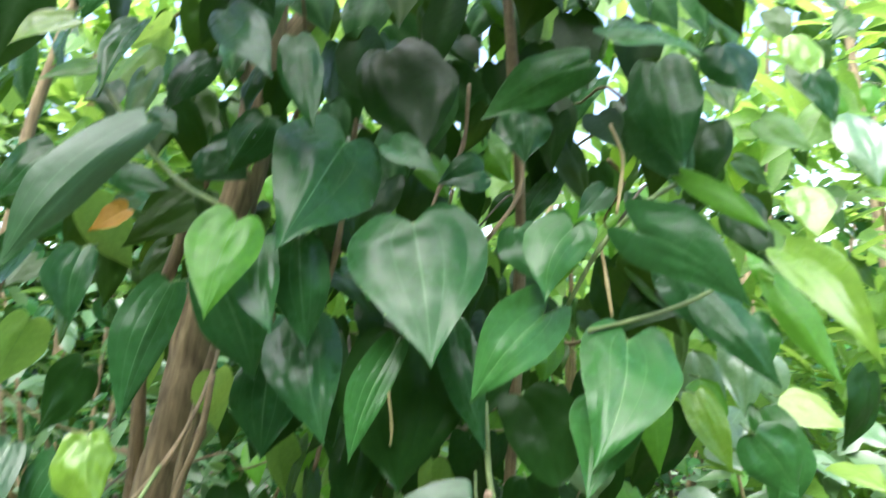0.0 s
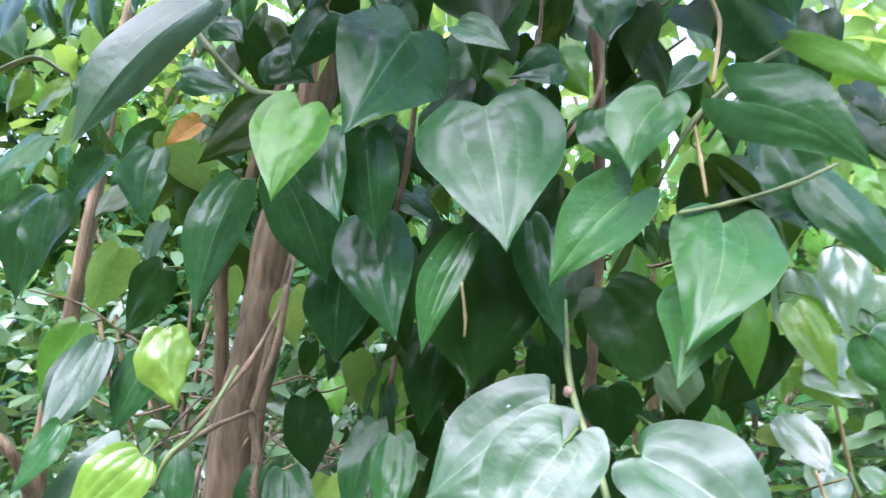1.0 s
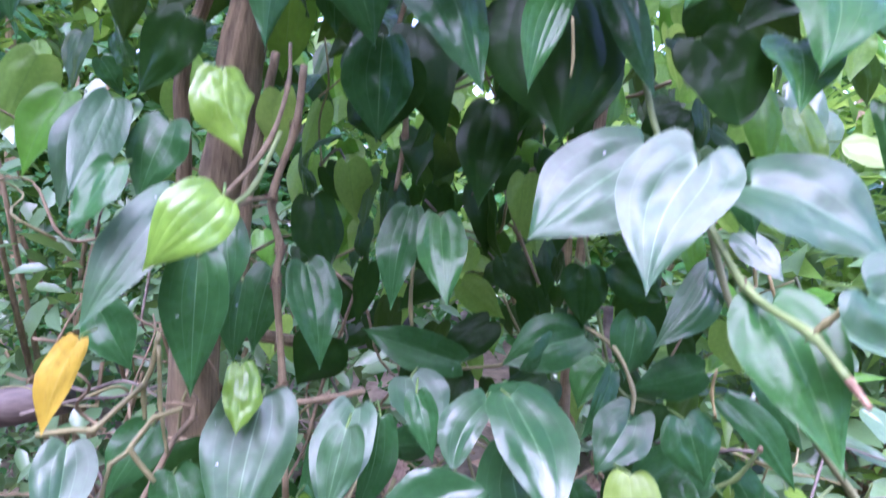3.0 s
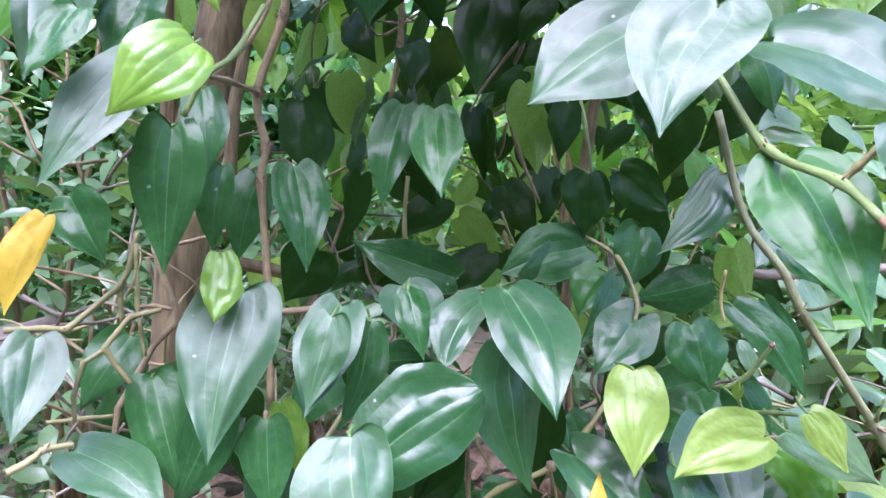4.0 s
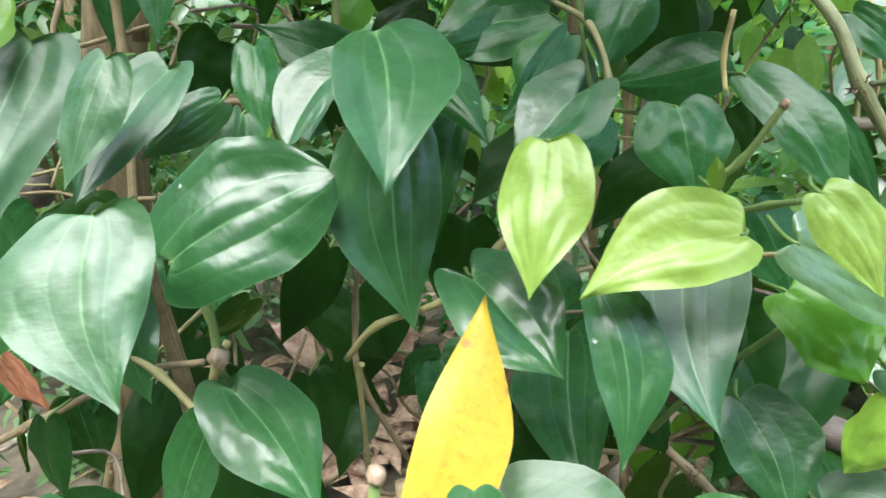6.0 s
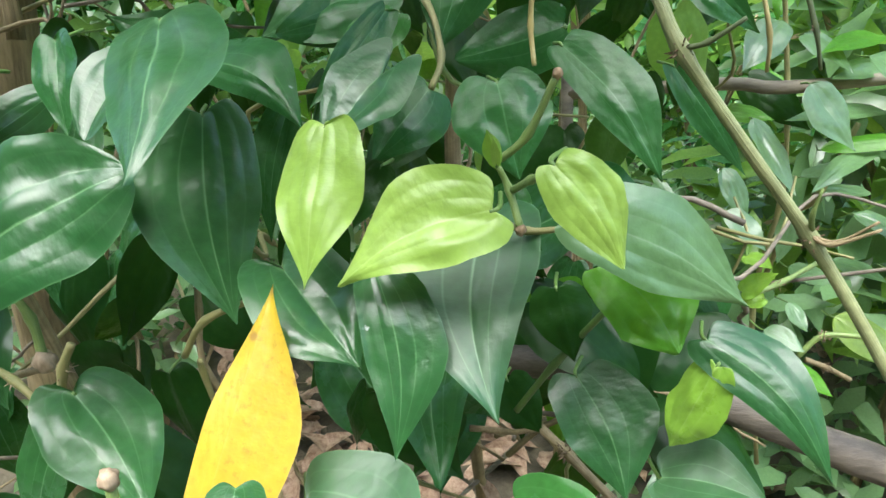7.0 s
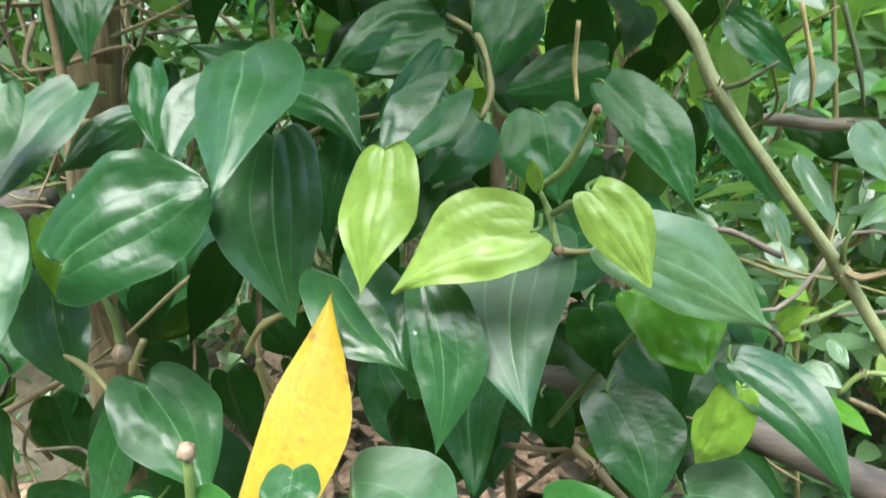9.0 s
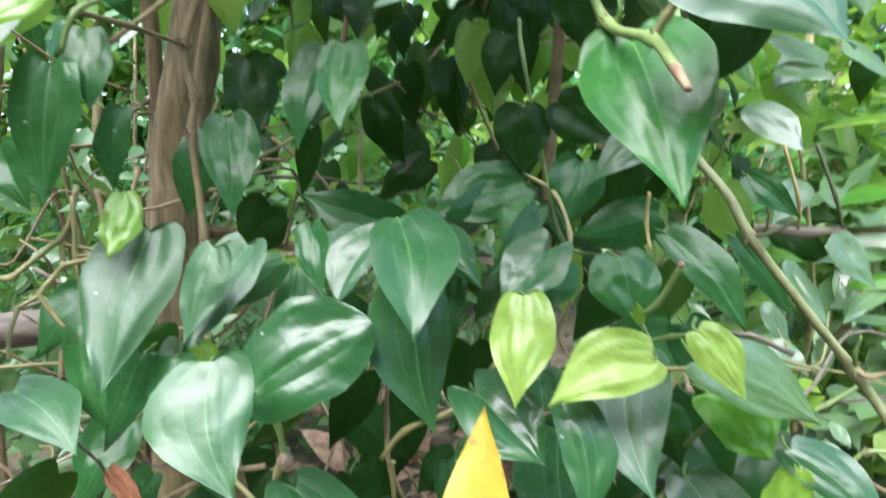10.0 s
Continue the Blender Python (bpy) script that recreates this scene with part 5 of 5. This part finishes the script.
leaf(low_shrub, (0.397, 0.820, 0.965), (0.425, 0.780, 0.904), 0.027, "ellip", "sheen", 0.0, 0.05, 0.0, (0, -0.55, 0.83))
leaf(low_shrub, (0.516, 0.840, 0.929), (0.437, 0.780, 0.907), 0.023, "ellip", "sheen", 0.0, 0.05, 0.0, (0, -0.55, 0.83))
leaf(low_shrub, (0.470, 0.877, 0.895), (0.539, 0.898, 0.902), 0.017, "ellip", "sheen", 0.0, 0.05, 0.0, (0, -0.4, 0.9))
leaf(low_shrub, (0.561, 0.920, 0.864), (0.483, 0.878, 0.882), 0.019, "ellip", "sheen", 0.0, 0.05, 0.0, (0, -0.4, 0.9))
leaf(low_shrub, (0.350, 0.725, 0.911), (0.375, 0.705, 0.884), 0.022, "ellip", "sheen", 0.0, 0.05, 0.0, (0, -0.55, 0.83))
leaf(low_shrub, (0.373, 0.686, 0.827), (0.396, 0.667, 0.818), 0.019, "ellip", "sheen", 0.0, 0.05, 0.0, (0, -0.55, 0.83))
leaf(low_shrub, (0.393, 0.688, 0.798), (0.411, 0.648, 0.792), 0.016, "ellip", "fresh", 0.0, 0.05, 0.0, (0, -0.55, 0.83))
leaf(low_shrub, (0.416, 0.747, 0.820), (0.427, 0.729, 0.801), 0.016, "ellip", "sheen", 0.0, 0.05, 0.0, (0, -0.55, 0.83))
leaf(low_shrub, (0.331, 0.625, 0.913), (0.339, 0.605, 0.912), 0.014, "ovate", "lime", 0.0, 0.05, 0.0, (0, -0.55, 0.83))
leaf(low_shrub, (0.330, 0.625, 0.888), (0.347, 0.615, 0.905), 0.016, "ovate", "lime", 0.0, 0.05, 0.0, (0, -0.55, 0.83))
leaf(low_shrub, (0.344, 0.625, 0.883), (0.329, 0.625, 0.878), 0.013, "ovate", "lime", 0.0, 0.05, 0.0, (0, -0.55, 0.83))
leaf(low_shrub, (0.465, 0.900, 1.029), (0.495, 0.860, 0.994), 0.037, "ellip", "sheen", 0.0, 0.05, 0.0, (0, -0.55, 0.83))
leaf(low_shrub, (0.545, 0.920, 1.022), (0.464, 0.860, 1.013), 0.032, "ellip", "fresh", 0.0, 0.05, 0.0, (0, -0.55, 0.83))
leaf(low_shrub, (0.420, 0.840, 1.044), (0.377, 0.800, 1.007), 0.034, "ellip", "sheen", 0.0, 0.05, 0.0, (0, -0.55, 0.83))
leaf(low_shrub, (0.539, 0.900, 0.998), (0.476, 0.860, 0.990), 0.026, "ellip", "sheen", 0.0, 0.05, 0.0, (0, -0.5, 0.85))
leaf(low_shrub, (0.379, 0.840, 0.969), (0.416, 0.820, 0.962), 0.020, "ellip", "fresh", 0.0, 0.05, 0.0, (0, -0.55, 0.83))
leaf(low_shrub, (0.369, 0.800, 0.926), (0.388, 0.780, 0.880), 0.023, "ellip", "sheen", 0.0, 0.05, 0.0, (0, -0.55, 0.83))
leaf(low_shrub, (0.461, 0.860, 0.868), (0.443, 0.840, 0.817), 0.022, "ellip", "sheen", 0.0, 0.05, 0.0, (0, -0.55, 0.83))
leaf(low_shrub, (0.480, 0.750, 0.932), (0.517, 0.700, 0.895), 0.042, "ellip", "sheen", 0.0, 0.05, 0.0, (0, -0.55, 0.83))
leaf(low_shrub, (0.474, 0.780, 0.887), (0.535, 0.740, 0.857), 0.028, "ellip", "sheen", 0.0, 0.05, 0.0, (0, -0.55, 0.83))
leaf(low_shrub, (0.432, 0.800, 0.995), (0.466, 0.780, 0.941), 0.038, "ellip", "sheen", 0.0, 0.05, 0.0, (0, -0.55, 0.83))
leaf(low_shrub, (0.465, 0.835, 0.931), (0.560, 0.816, 0.940), 0.020, "ellip", "fresh", 0.0, 0.05, 0.0, (0, -0.55, 0.83))
leaf(low_shrub, (0.513, 0.868, 1.133), (0.529, 0.819, 1.105), 0.039, "ellip", "sheen", 0.0, 0.05, 0.0, (0, -0.55, 0.83))
leaf(low_shrub, (0.372, 0.811, 1.188), (0.403, 0.773, 1.153), 0.035, "ellip", "sheen", 0.0, 0.05, 0.0, (0, -0.55, 0.83))
leaf(low_shrub, (0.501, 0.852, 1.010), (0.561, 0.815, 0.964), 0.053, "ellip", "sheen", 0.0, 0.05, 0.0, (0, -0.55, 0.83))
leaf(low_shrub, (0.345, 0.735, 1.264), (0.349, 0.707, 1.181), 0.045, "ellip", "sheen", 0.0, 0.05, 0.0, (0, -0.55, 0.83))
leaf(low_shrub, (0.403, 0.784, 1.282), (0.394, 0.746, 1.194), 0.048, "ellip", "sheen", 0.0, 0.05, 0.0, (0, -0.55, 0.83))
leaf(low_shrub, (0.306, 0.788, 1.183), (0.337, 0.750, 1.138), 0.032, "ellip", "fresh", 0.0, 0.05, 0.0, (0, -0.55, 0.83))
leaf(low_shrub, (0.437, 0.864, 1.181), (0.376, 0.812, 1.139), 0.040, "ellip", "sheen", 0.0, 0.05, 0.0, (0, -0.55, 0.83))
leaf(low_shrub, (0.335, 0.761, 1.124), (0.365, 0.713, 1.082), 0.040, "ellip", "sheen", 0.0, 0.05, 0.0, (0, -0.55, 0.83))
leaf(low_shrub, (0.267, 0.727, 1.143), (0.273, 0.709, 1.079), 0.030, "ellip", "fresh", 0.0, 0.05, 0.0, (0, -0.55, 0.83))
leaf(low_shrub, (0.441, 0.804, 1.252), (0.443, 0.785, 1.198), 0.044, "ellip", "sheen", 0.0, 0.05, 0.0, (0, -0.55, 0.83))
leaf(low_shrub, (0.564, 0.827, 1.518), (0.563, 0.779, 1.425), 0.056, "ellip", "sheen", 0.0, 0.05, 0.0, (0, -0.55, 0.83))
leaf(low_shrub, (0.483, 0.780, 1.429), (0.476, 0.741, 1.372), 0.047, "ellip", "lime", 0.0, 0.05, 0.0, (0, -0.55, 0.83))
leaf(low_shrub, (0.576, 0.829, 1.433), (0.585, 0.779, 1.407), 0.037, "ellip", "lime", 0.0, 0.05, 0.0, (0, -0.55, 0.83))
leaf(low_shrub, (0.502, 0.784, 1.185), (0.530, 0.734, 1.163), 0.040, "ellip", "sheen", 0.0, 0.05, 0.0, (0, -0.55, 0.83))
leaf(low_shrub, (0.333, 0.686, 1.244), (0.337, 0.667, 1.184), 0.040, "ellip", "fresh", 0.0, 0.05, 0.0, (0, -0.55, 0.83))
leaf(low_shrub, (0.567, 0.826, 1.584), (0.588, 0.795, 1.596), 0.051, "ellip", "lime", 0.0, 0.05, 0.0, (0, -0.55, 0.83))
leaf(low_shrub, (0.482, 0.777, 1.594), (0.497, 0.758, 1.531), 0.042, "ellip", "lime", 0.0, 0.05, 0.0, (0, -0.55, 0.83))
leaf(low_shrub, (0.424, 0.735, 1.218), (0.469, 0.705, 1.192), 0.043, "ellip", "pale", 0.0, 0.05, 0.0, (0, -0.55, 0.83))
leaf(low_shrub, (0.442, 0.686, 1.166), (0.466, 0.645, 1.154), 0.044, "ellip", "pale", 0.0, 0.05, 0.0, (0, -0.55, 0.83))
leaf(low_shrub, (0.400, 0.732, 1.172), (0.429, 0.714, 1.138), 0.031, "ellip", "sheen", 0.0, 0.05, 0.0, (0, -0.55, 0.83))
leaf(low_shrub, (0.318, 0.770, 1.106), (0.356, 0.732, 1.099), 0.031, "ellip", "pale", 0.0, 0.05, 0.0, (0, -0.55, 0.83))
leaf(low_shrub, (0.369, 0.791, 1.158), (0.407, 0.753, 1.141), 0.034, "ellip", "sheen", 0.0, 0.05, 0.0, (0, -0.55, 0.83))
leaf(low_shrub, (0.477, 0.720, 0.861), (0.511, 0.680, 0.843), 0.047, "ellip", "sheen", 0.0, 0.05, 0.0, (0, -0.55, 0.83))
leaf(low_shrub, (0.462, 0.760, 0.799), (0.518, 0.720, 0.766), 0.038, "ellip", "pale", 0.0, 0.05, 0.0, (0, -0.55, 0.83))
leaf(low_shrub, (0.473, 0.800, 0.837), (0.500, 0.760, 0.831), 0.025, "ellip", "sheen", 0.0, 0.05, 0.0, (0, -0.55, 0.83))
leaf(low_shrub, (0.473, 0.881, 0.796), (0.509, 0.842, 0.788), 0.023, "ellip", "sheen", 0.0, 0.05, 0.0, (0, -0.55, 0.83))

# leaves filling the depth of the vines, the inner ones with shade in their colour
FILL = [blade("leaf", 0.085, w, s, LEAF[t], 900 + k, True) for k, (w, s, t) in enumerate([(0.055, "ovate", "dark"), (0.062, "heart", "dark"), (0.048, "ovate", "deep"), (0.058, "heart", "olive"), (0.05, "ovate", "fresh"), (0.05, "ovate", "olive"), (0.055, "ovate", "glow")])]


def fill(vine, seed, count, x, y, z, picks, tilt=0.6, size=1.0):
    r = random.Random(seed)
    for k in range(count):
        p = Vector((r.uniform(*x), r.uniform(*y), r.uniform(*z)))
        d = Vector((r.gauss(0, 0.6), r.gauss(-0.2, 0.5), -1)).normalized()
        ob = part("leaf", FILL[r.choice(picks)], vine)
        s = size * r.uniform(0.5, 1.25)
        ob.matrix_basis = Matrix.Translation(local(vine, p)) @ frame_of((0, 0, 0), d, (r.gauss(0, 0.55), -0.85, 0.5 + r.gauss(0, tilt))) @ Matrix.Diagonal((s, s, s, 1))


def joined(name, placed, parent=None):
    """Many copies of small blades as one mesh. placed: (mesh, matrix)."""
    verts, faces, slots, veins, uvs, mats, off = [], [], [], [], [], [], 0
    for me, m in placed:
        k = len(me.vertices)
        co = np.empty(k * 3)
        me.vertices.foreach_get("co", co)
        mm = np.array(m)
        verts.append(co.reshape(-1, 3) @ mm[:3, :3].T + mm[:3, 3])
        quad = np.empty(len(me.loops), dtype=np.int64)
        me.loops.foreach_get("vertex_index", quad)
        faces.append(quad.reshape(-1, 4) + off)
        v = np.empty(k)
        me.attributes["vein"].data.foreach_get("value", v)
        veins.append(v)
        w = np.empty(len(me.loops) * 2)
        me.uv_layers[0].data.foreach_get("uv", w)
        per = np.zeros((k, 2))
        per[quad] = w.reshape(-1, 2)
        uvs.append(per)
        if me.materials[0] not in mats:
            mats.append(me.materials[0])
        slots.append(np.full(len(quad) // 4, mats.index(me.materials[0]), dtype=np.int32))
        off += k
    out = mesh_of(name, np.concatenate(verts), np.concatenate(faces).tolist(), mats[0], True, np.concatenate(veins), np.concatenate(uvs))
    for extra in mats[1:]:
        out.materials.append(extra)
    out.polygons.foreach_set("material_index", np.concatenate(slots))
    return out


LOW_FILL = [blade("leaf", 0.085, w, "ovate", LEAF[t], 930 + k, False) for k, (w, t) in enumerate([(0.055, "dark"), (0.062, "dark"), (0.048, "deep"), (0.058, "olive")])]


def foliage(vine, seed, areas, meshes, label):
    """The countless leaves deep inside and above, as one part."""
    r, placed = random.Random(seed), []
    for count, x, y, z, picks, tilt in areas:
        for k in range(count):
            p = Vector((r.uniform(*x), r.uniform(*y), r.uniform(*z)))
            d = Vector((r.gauss(0, 0.35), r.gauss(-0.25, 0.35), -1)).normalized()
            s = r.uniform(0.55, 1.1)
            m = Matrix.Translation(local(vine, p)) @ frame_of((0, 0, 0), d, (r.gauss(0, 0.35), -0.85, 0.5 + r.gauss(0, tilt))) @ Matrix.Diagonal((s, s, s, 1))
            placed.append((meshes[r.choice(picks)], m))
    tagged(part("foliage", joined("foliage", placed), vine), label, kind="stuff")


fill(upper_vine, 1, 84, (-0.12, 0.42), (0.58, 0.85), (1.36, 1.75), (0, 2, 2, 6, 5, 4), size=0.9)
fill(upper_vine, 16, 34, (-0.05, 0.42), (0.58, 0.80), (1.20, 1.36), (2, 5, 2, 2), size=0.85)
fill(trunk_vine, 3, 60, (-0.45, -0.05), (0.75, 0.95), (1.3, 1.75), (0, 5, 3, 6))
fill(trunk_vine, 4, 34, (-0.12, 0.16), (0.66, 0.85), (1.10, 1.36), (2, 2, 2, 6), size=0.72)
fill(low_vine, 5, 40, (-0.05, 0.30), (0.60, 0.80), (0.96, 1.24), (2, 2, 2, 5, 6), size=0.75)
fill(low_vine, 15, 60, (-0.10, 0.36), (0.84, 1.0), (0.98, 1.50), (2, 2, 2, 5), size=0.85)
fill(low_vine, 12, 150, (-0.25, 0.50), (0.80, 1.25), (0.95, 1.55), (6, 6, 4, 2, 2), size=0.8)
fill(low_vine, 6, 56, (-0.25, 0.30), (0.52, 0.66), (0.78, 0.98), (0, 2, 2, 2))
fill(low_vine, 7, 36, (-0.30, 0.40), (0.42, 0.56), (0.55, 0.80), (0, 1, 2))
fill(side_vine, 8, 16, (0.22, 0.33), (0.60, 0.75), (0.75, 1.02), (0, 2, 3, 4))


foliage(upper_vine, 22, [(95, (0.30, 0.85), (0.85, 1.30), (1.30, 1.95), (4, 5, 6, 5), 0.6)], FILL, "yellow-green leaves of the vine trailing to the side")

# thin sunlit leaves farther in, then leaves added above, mostly unseen, as shade
foliage(upper_vine, 21, [(150, (-0.35, 0.70), (1.2, 1.7), (1.0, 1.95), (6, 6, 4), 0.6), (90, (-0.15, 0.50), (0.88, 1.15), (1.2, 1.95), (6, 5, 6, 4), 0.6), (60, (-0.30, 0.30), (0.72, 0.95), (1.38, 1.9), (5, 3, 2), 0.6)], FILL, "thin yellow-green and shaded leaves deep in the vine")
foliage(trunk_vine, 13, [(90, (-1.0, -0.3), (0.95, 1.45), (1.3, 2.05), (0, 0, 4, 6), 0.6)], FILL, "dark and yellow-green leaves behind the trunk")
# overhead layers put in to keep skylight off the inner vine
foliage(upper_vine, 9, [(110, (-0.55, 0.42), (0.30, 0.85), (1.62, 2.15), (0, 1, 2, 3), 1.0), (60, (-0.1, 0.35), (0.55, 0.75), (1.47, 1.7), (0, 2, 2), 0.6)], LOW_FILL, "dark leaves added overhead, mostly out of view, to shade the vine")
foliage(trunk_vine, 11, [(130, (-0.55, 0.42), (0.40, 0.85), (1.60, 2.05), (0, 1, 2, 3), 1.0), (150, (-0.55, 0.36), (0.35, 0.65), (1.60, 1.95), (0, 1, 2, 3), 1.0), (70, (-0.6, 0.32), (0.65, 0.85), (1.84, 2.2), (0, 1, 2, 3), 1.0)], LOW_FILL, "dark leaves added overhead, mostly out of view, to shade the vine")
foliage(side_vine, 14, [(90, (-0.42, 0.42), (0.22, 0.55), (1.57, 1.9), (0, 1, 2, 3), 1.0), (45, (-0.12, 0.28), (0.24, 0.50), (1.58, 1.8), (0, 1, 2), 1.0)], LOW_FILL, "dark leaves added overhead, mostly out of view, to shade the vine")

# the folded young leaf at the tip of the shoot
spear = part("leaf", blade("leaf", 0.0145, 0.0062, "lance", LEAF["lime"], 78, True, 0.02, 0.5), low_vine, "folded lime-green young leaf at the shoot's tip")
spear.matrix_basis = Matrix.Translation(local(low_vine, (0.1778, 0.4290, 1.0225))) @ frame_of((0.1778, 0.4290, 1.0225), (0.1742, 0.4255, 1.0360), (0.3, -0.9, 0.2))

# old yellow leaf caught upright among the green ones
YB, YT = Vector((0.0799, 0.3666, 0.9107)), Vector((0.1038, 0.4181, 0.9900))
yellow_leaf = thing("fallen_leaf", YB, "long upright yellow leaf with brown spots caught in the vine", "leaf")
yl = part("blade", blade("blade", (YT - YB).length, 0.0308, "lance", LEAF["yellow"], 77, True, 0.03, 0.06, wide=0.50, lobe=0.0, split=0.72, sway=0.0), yellow_leaf)
yl.matrix_basis = frame_of(YB, YT, (0.10, -0.85, 0.5))
stalk = part("leaf_stalk", tube("leaf_stalk", [(0, 0.004, 0), (0, -0.004, 0), (0.001, -0.012, -0.002)], 0.0011, 0.0014, NODE, 7, 4), yellow_leaf, "short brown dried stalk")
stalk.matrix_basis = yl.matrix_basis

# small dark leaf over its foot
foot = part("leaf", blade("leaf", (Vector((0.1061, 0.3527, 0.9431)) - Vector((0.1031, 0.3705, 0.9495))).length, 0.0185, "round", LEAF["slick"], 79, True, 0.05, 0.1), low_vine)
foot.matrix_basis = Matrix.Translation(local(low_vine, (0.1031, 0.3705, 0.9495))) @ frame_of((0.1031, 0.3705, 0.9495), (0.1061, 0.3527, 0.9431), (0.1, -0.8, 0.6))

# green stub with a bud in front of it
stem(low_vine, [(0.066, 0.375, 0.870), (0.073, 0.360, 0.925), (0.0785, 0.3560, 0.963)], 0.0019, 0.0015, STEM_GREEN)

# dry leaf litter on the soil
LITTER = [blade("dry_leaf", 0.12, 0.05, "ovate", DRY, 950 + k, False, 0.12, -0.3) for k in range(4)]
r = random.Random(5)
placed = []
for k in range(420):
    s = r.uniform(0.6, 1.3)
    placed.append((LITTER[k % 4], Matrix.Translation((r.gauss(0.0, 0.45), r.gauss(1.65, 0.4), 0.01 + r.uniform(0, 0.03))) @ Euler((r.gauss(0, 0.35), r.gauss(0, 0.35), r.uniform(0, 6.3))).to_matrix().to_4x4() @ Matrix.Diagonal((s, s, s, 1))))
tagged(new("leaf_litter", joined("leaf_litter", placed)), "scattered dry brown leaves on the soil", "leaf litter", kind="stuff")

# withered leaves caught in the tangle
for k in range(46):
    ob = part("dry_leaf", LITTER[k % 4], low_vine)
    s = r.uniform(0.3, 0.6)
    p = Vector((r.uniform(-0.12, 0.34), r.uniform(0.60, 0.80), r.uniform(0.66, 0.84)))
    ob.matrix_basis = Matrix.Translation(local(low_vine, p)) @ Euler((r.gauss(0.6, 0.5), r.gauss(0, 0.5), r.uniform(0, 6.3))).to_matrix().to_4x4() @ Matrix.Diagonal((s, s, s, 1))

# stem of the slender shrub down to the soil
stem(low_shrub, [(0.62, 0.98, -0.03), (0.63, 0.98, 0.3), (0.554, 0.980, 0.393)], 0.0045, 0.0032, STEM_OLIVE)


def bud(vine, place, size, material=NODE):
    """A knobbly tan bud at the end of a cut stem."""
    bm = bmesh.new()
    bmesh.ops.create_icosphere(bm, subdivisions=3, radius=size)
    for v in bm.verts:
        v.co *= 1 + 0.28 * noise.noise(v.co * (1.6 / size) + Vector(place) * 9)
        v.co.z *= 1.15
    me = bpy.data.meshes.new("bud")
    bm.to_mesh(me)
    bm.free()
    me.polygons.foreach_set("use_smooth", [True] * len(me.polygons))
    me.materials.append(material)
    part("bud", me, vine, "small knobbly tan bud").location = local(vine, place)


bud(low_vine, (-0.007, 0.443, 0.947), 0.0042)
stem(low_vine, [(-0.019, 0.448, 0.980), (-0.010, 0.446, 0.965), (-0.007, 0.443, 0.949)], 0.0014, 0.0020, STEM_GREEN)
bud(low_vine, (0.0788, 0.3555, 0.9650), 0.0026)
bud(low_vine, (0.196, 0.436, 1.050), 0.0016, STUB)
bud(upper_vine, (0.137, 0.451, 1.217), 0.0028)
bud(low_vine, (0.087, 0.452, 0.974), 0.0028)
bud(low_vine, (0.184, 0.425, 1.004), 0.0017, ROOTLET)


def twigs(vine, seed, count, x, y, z):
    """Dry thin twigs tangled under the leaves."""
    r = random.Random(seed)
    for k in range(count):
        p = Vector((r.uniform(*x), r.uniform(*y), r.uniform(*z)))
        d = Vector((r.gauss(0, 1), r.gauss(0, 0.5), r.gauss(0, 0.8))).normalized() * r.uniform(0.08, 0.2)
        side = Vector((r.gauss(0, 0.012), r.gauss(0, 0.012), r.gauss(0, 0.012)))
        q = [local(vine, p), local(vine, p + d * 0.35 + side), local(vine, p + d * 0.7 - side), local(vine, p + d)]
        part("twig", tube("twig", q, r.uniform(0.0012, 0.0026), 0.0010, r.choice((STEM_BROWN, STEM_BROWN, STEM_OLIVE, LOG)), 6, 4, 0.15), vine)


twigs(low_vine, 31, 90, (-0.30, 0.35), (0.56, 0.80), (0.70, 0.98))
twigs(trunk_vine, 32, 36, (-0.38, -0.08), (0.66, 0.88), (0.92, 1.2))
twigs(upper_vine, 33, 30, (-0.05, 0.35), (0.68, 0.9), (1.15, 1.6))


# whitewashed edging rail below the vine
edging = thing("edging_rail", (-0.222, 0.420, 0.894), "whitewashed round edging rail below the vine", "rail")
ER = [(-0.222, 0.420, 0.894), (-0.178, 0.420, 0.878), (-0.127, 0.410, 0.860), (-0.071, 0.400, 0.836)]
part("rail", tube("rail", [local(edging, q) for q in ER], 0.015, 0.015, BOARD, 14, 6, 0.05), edging)
for q in (ER[0], ER[-1]):
    part("post", tube("post", [local(edging, (q[0], q[1], -0.03)), local(edging, (q[0], q[1], q[2] * 0.5)), local(edging, (q[0], q[1], q[2] - 0.005))], 0.014, 0.013, BOARD, 10, 4, 0.05), edging)


# red-brown cut end of the hanging stem
stem(upper_vine, [(0.1674, 0.3310, 1.1305), (0.1678, 0.3255, 1.1272), (0.1682, 0.3200, 1.1240)], 0.0018, 0.0011, STUB, ())
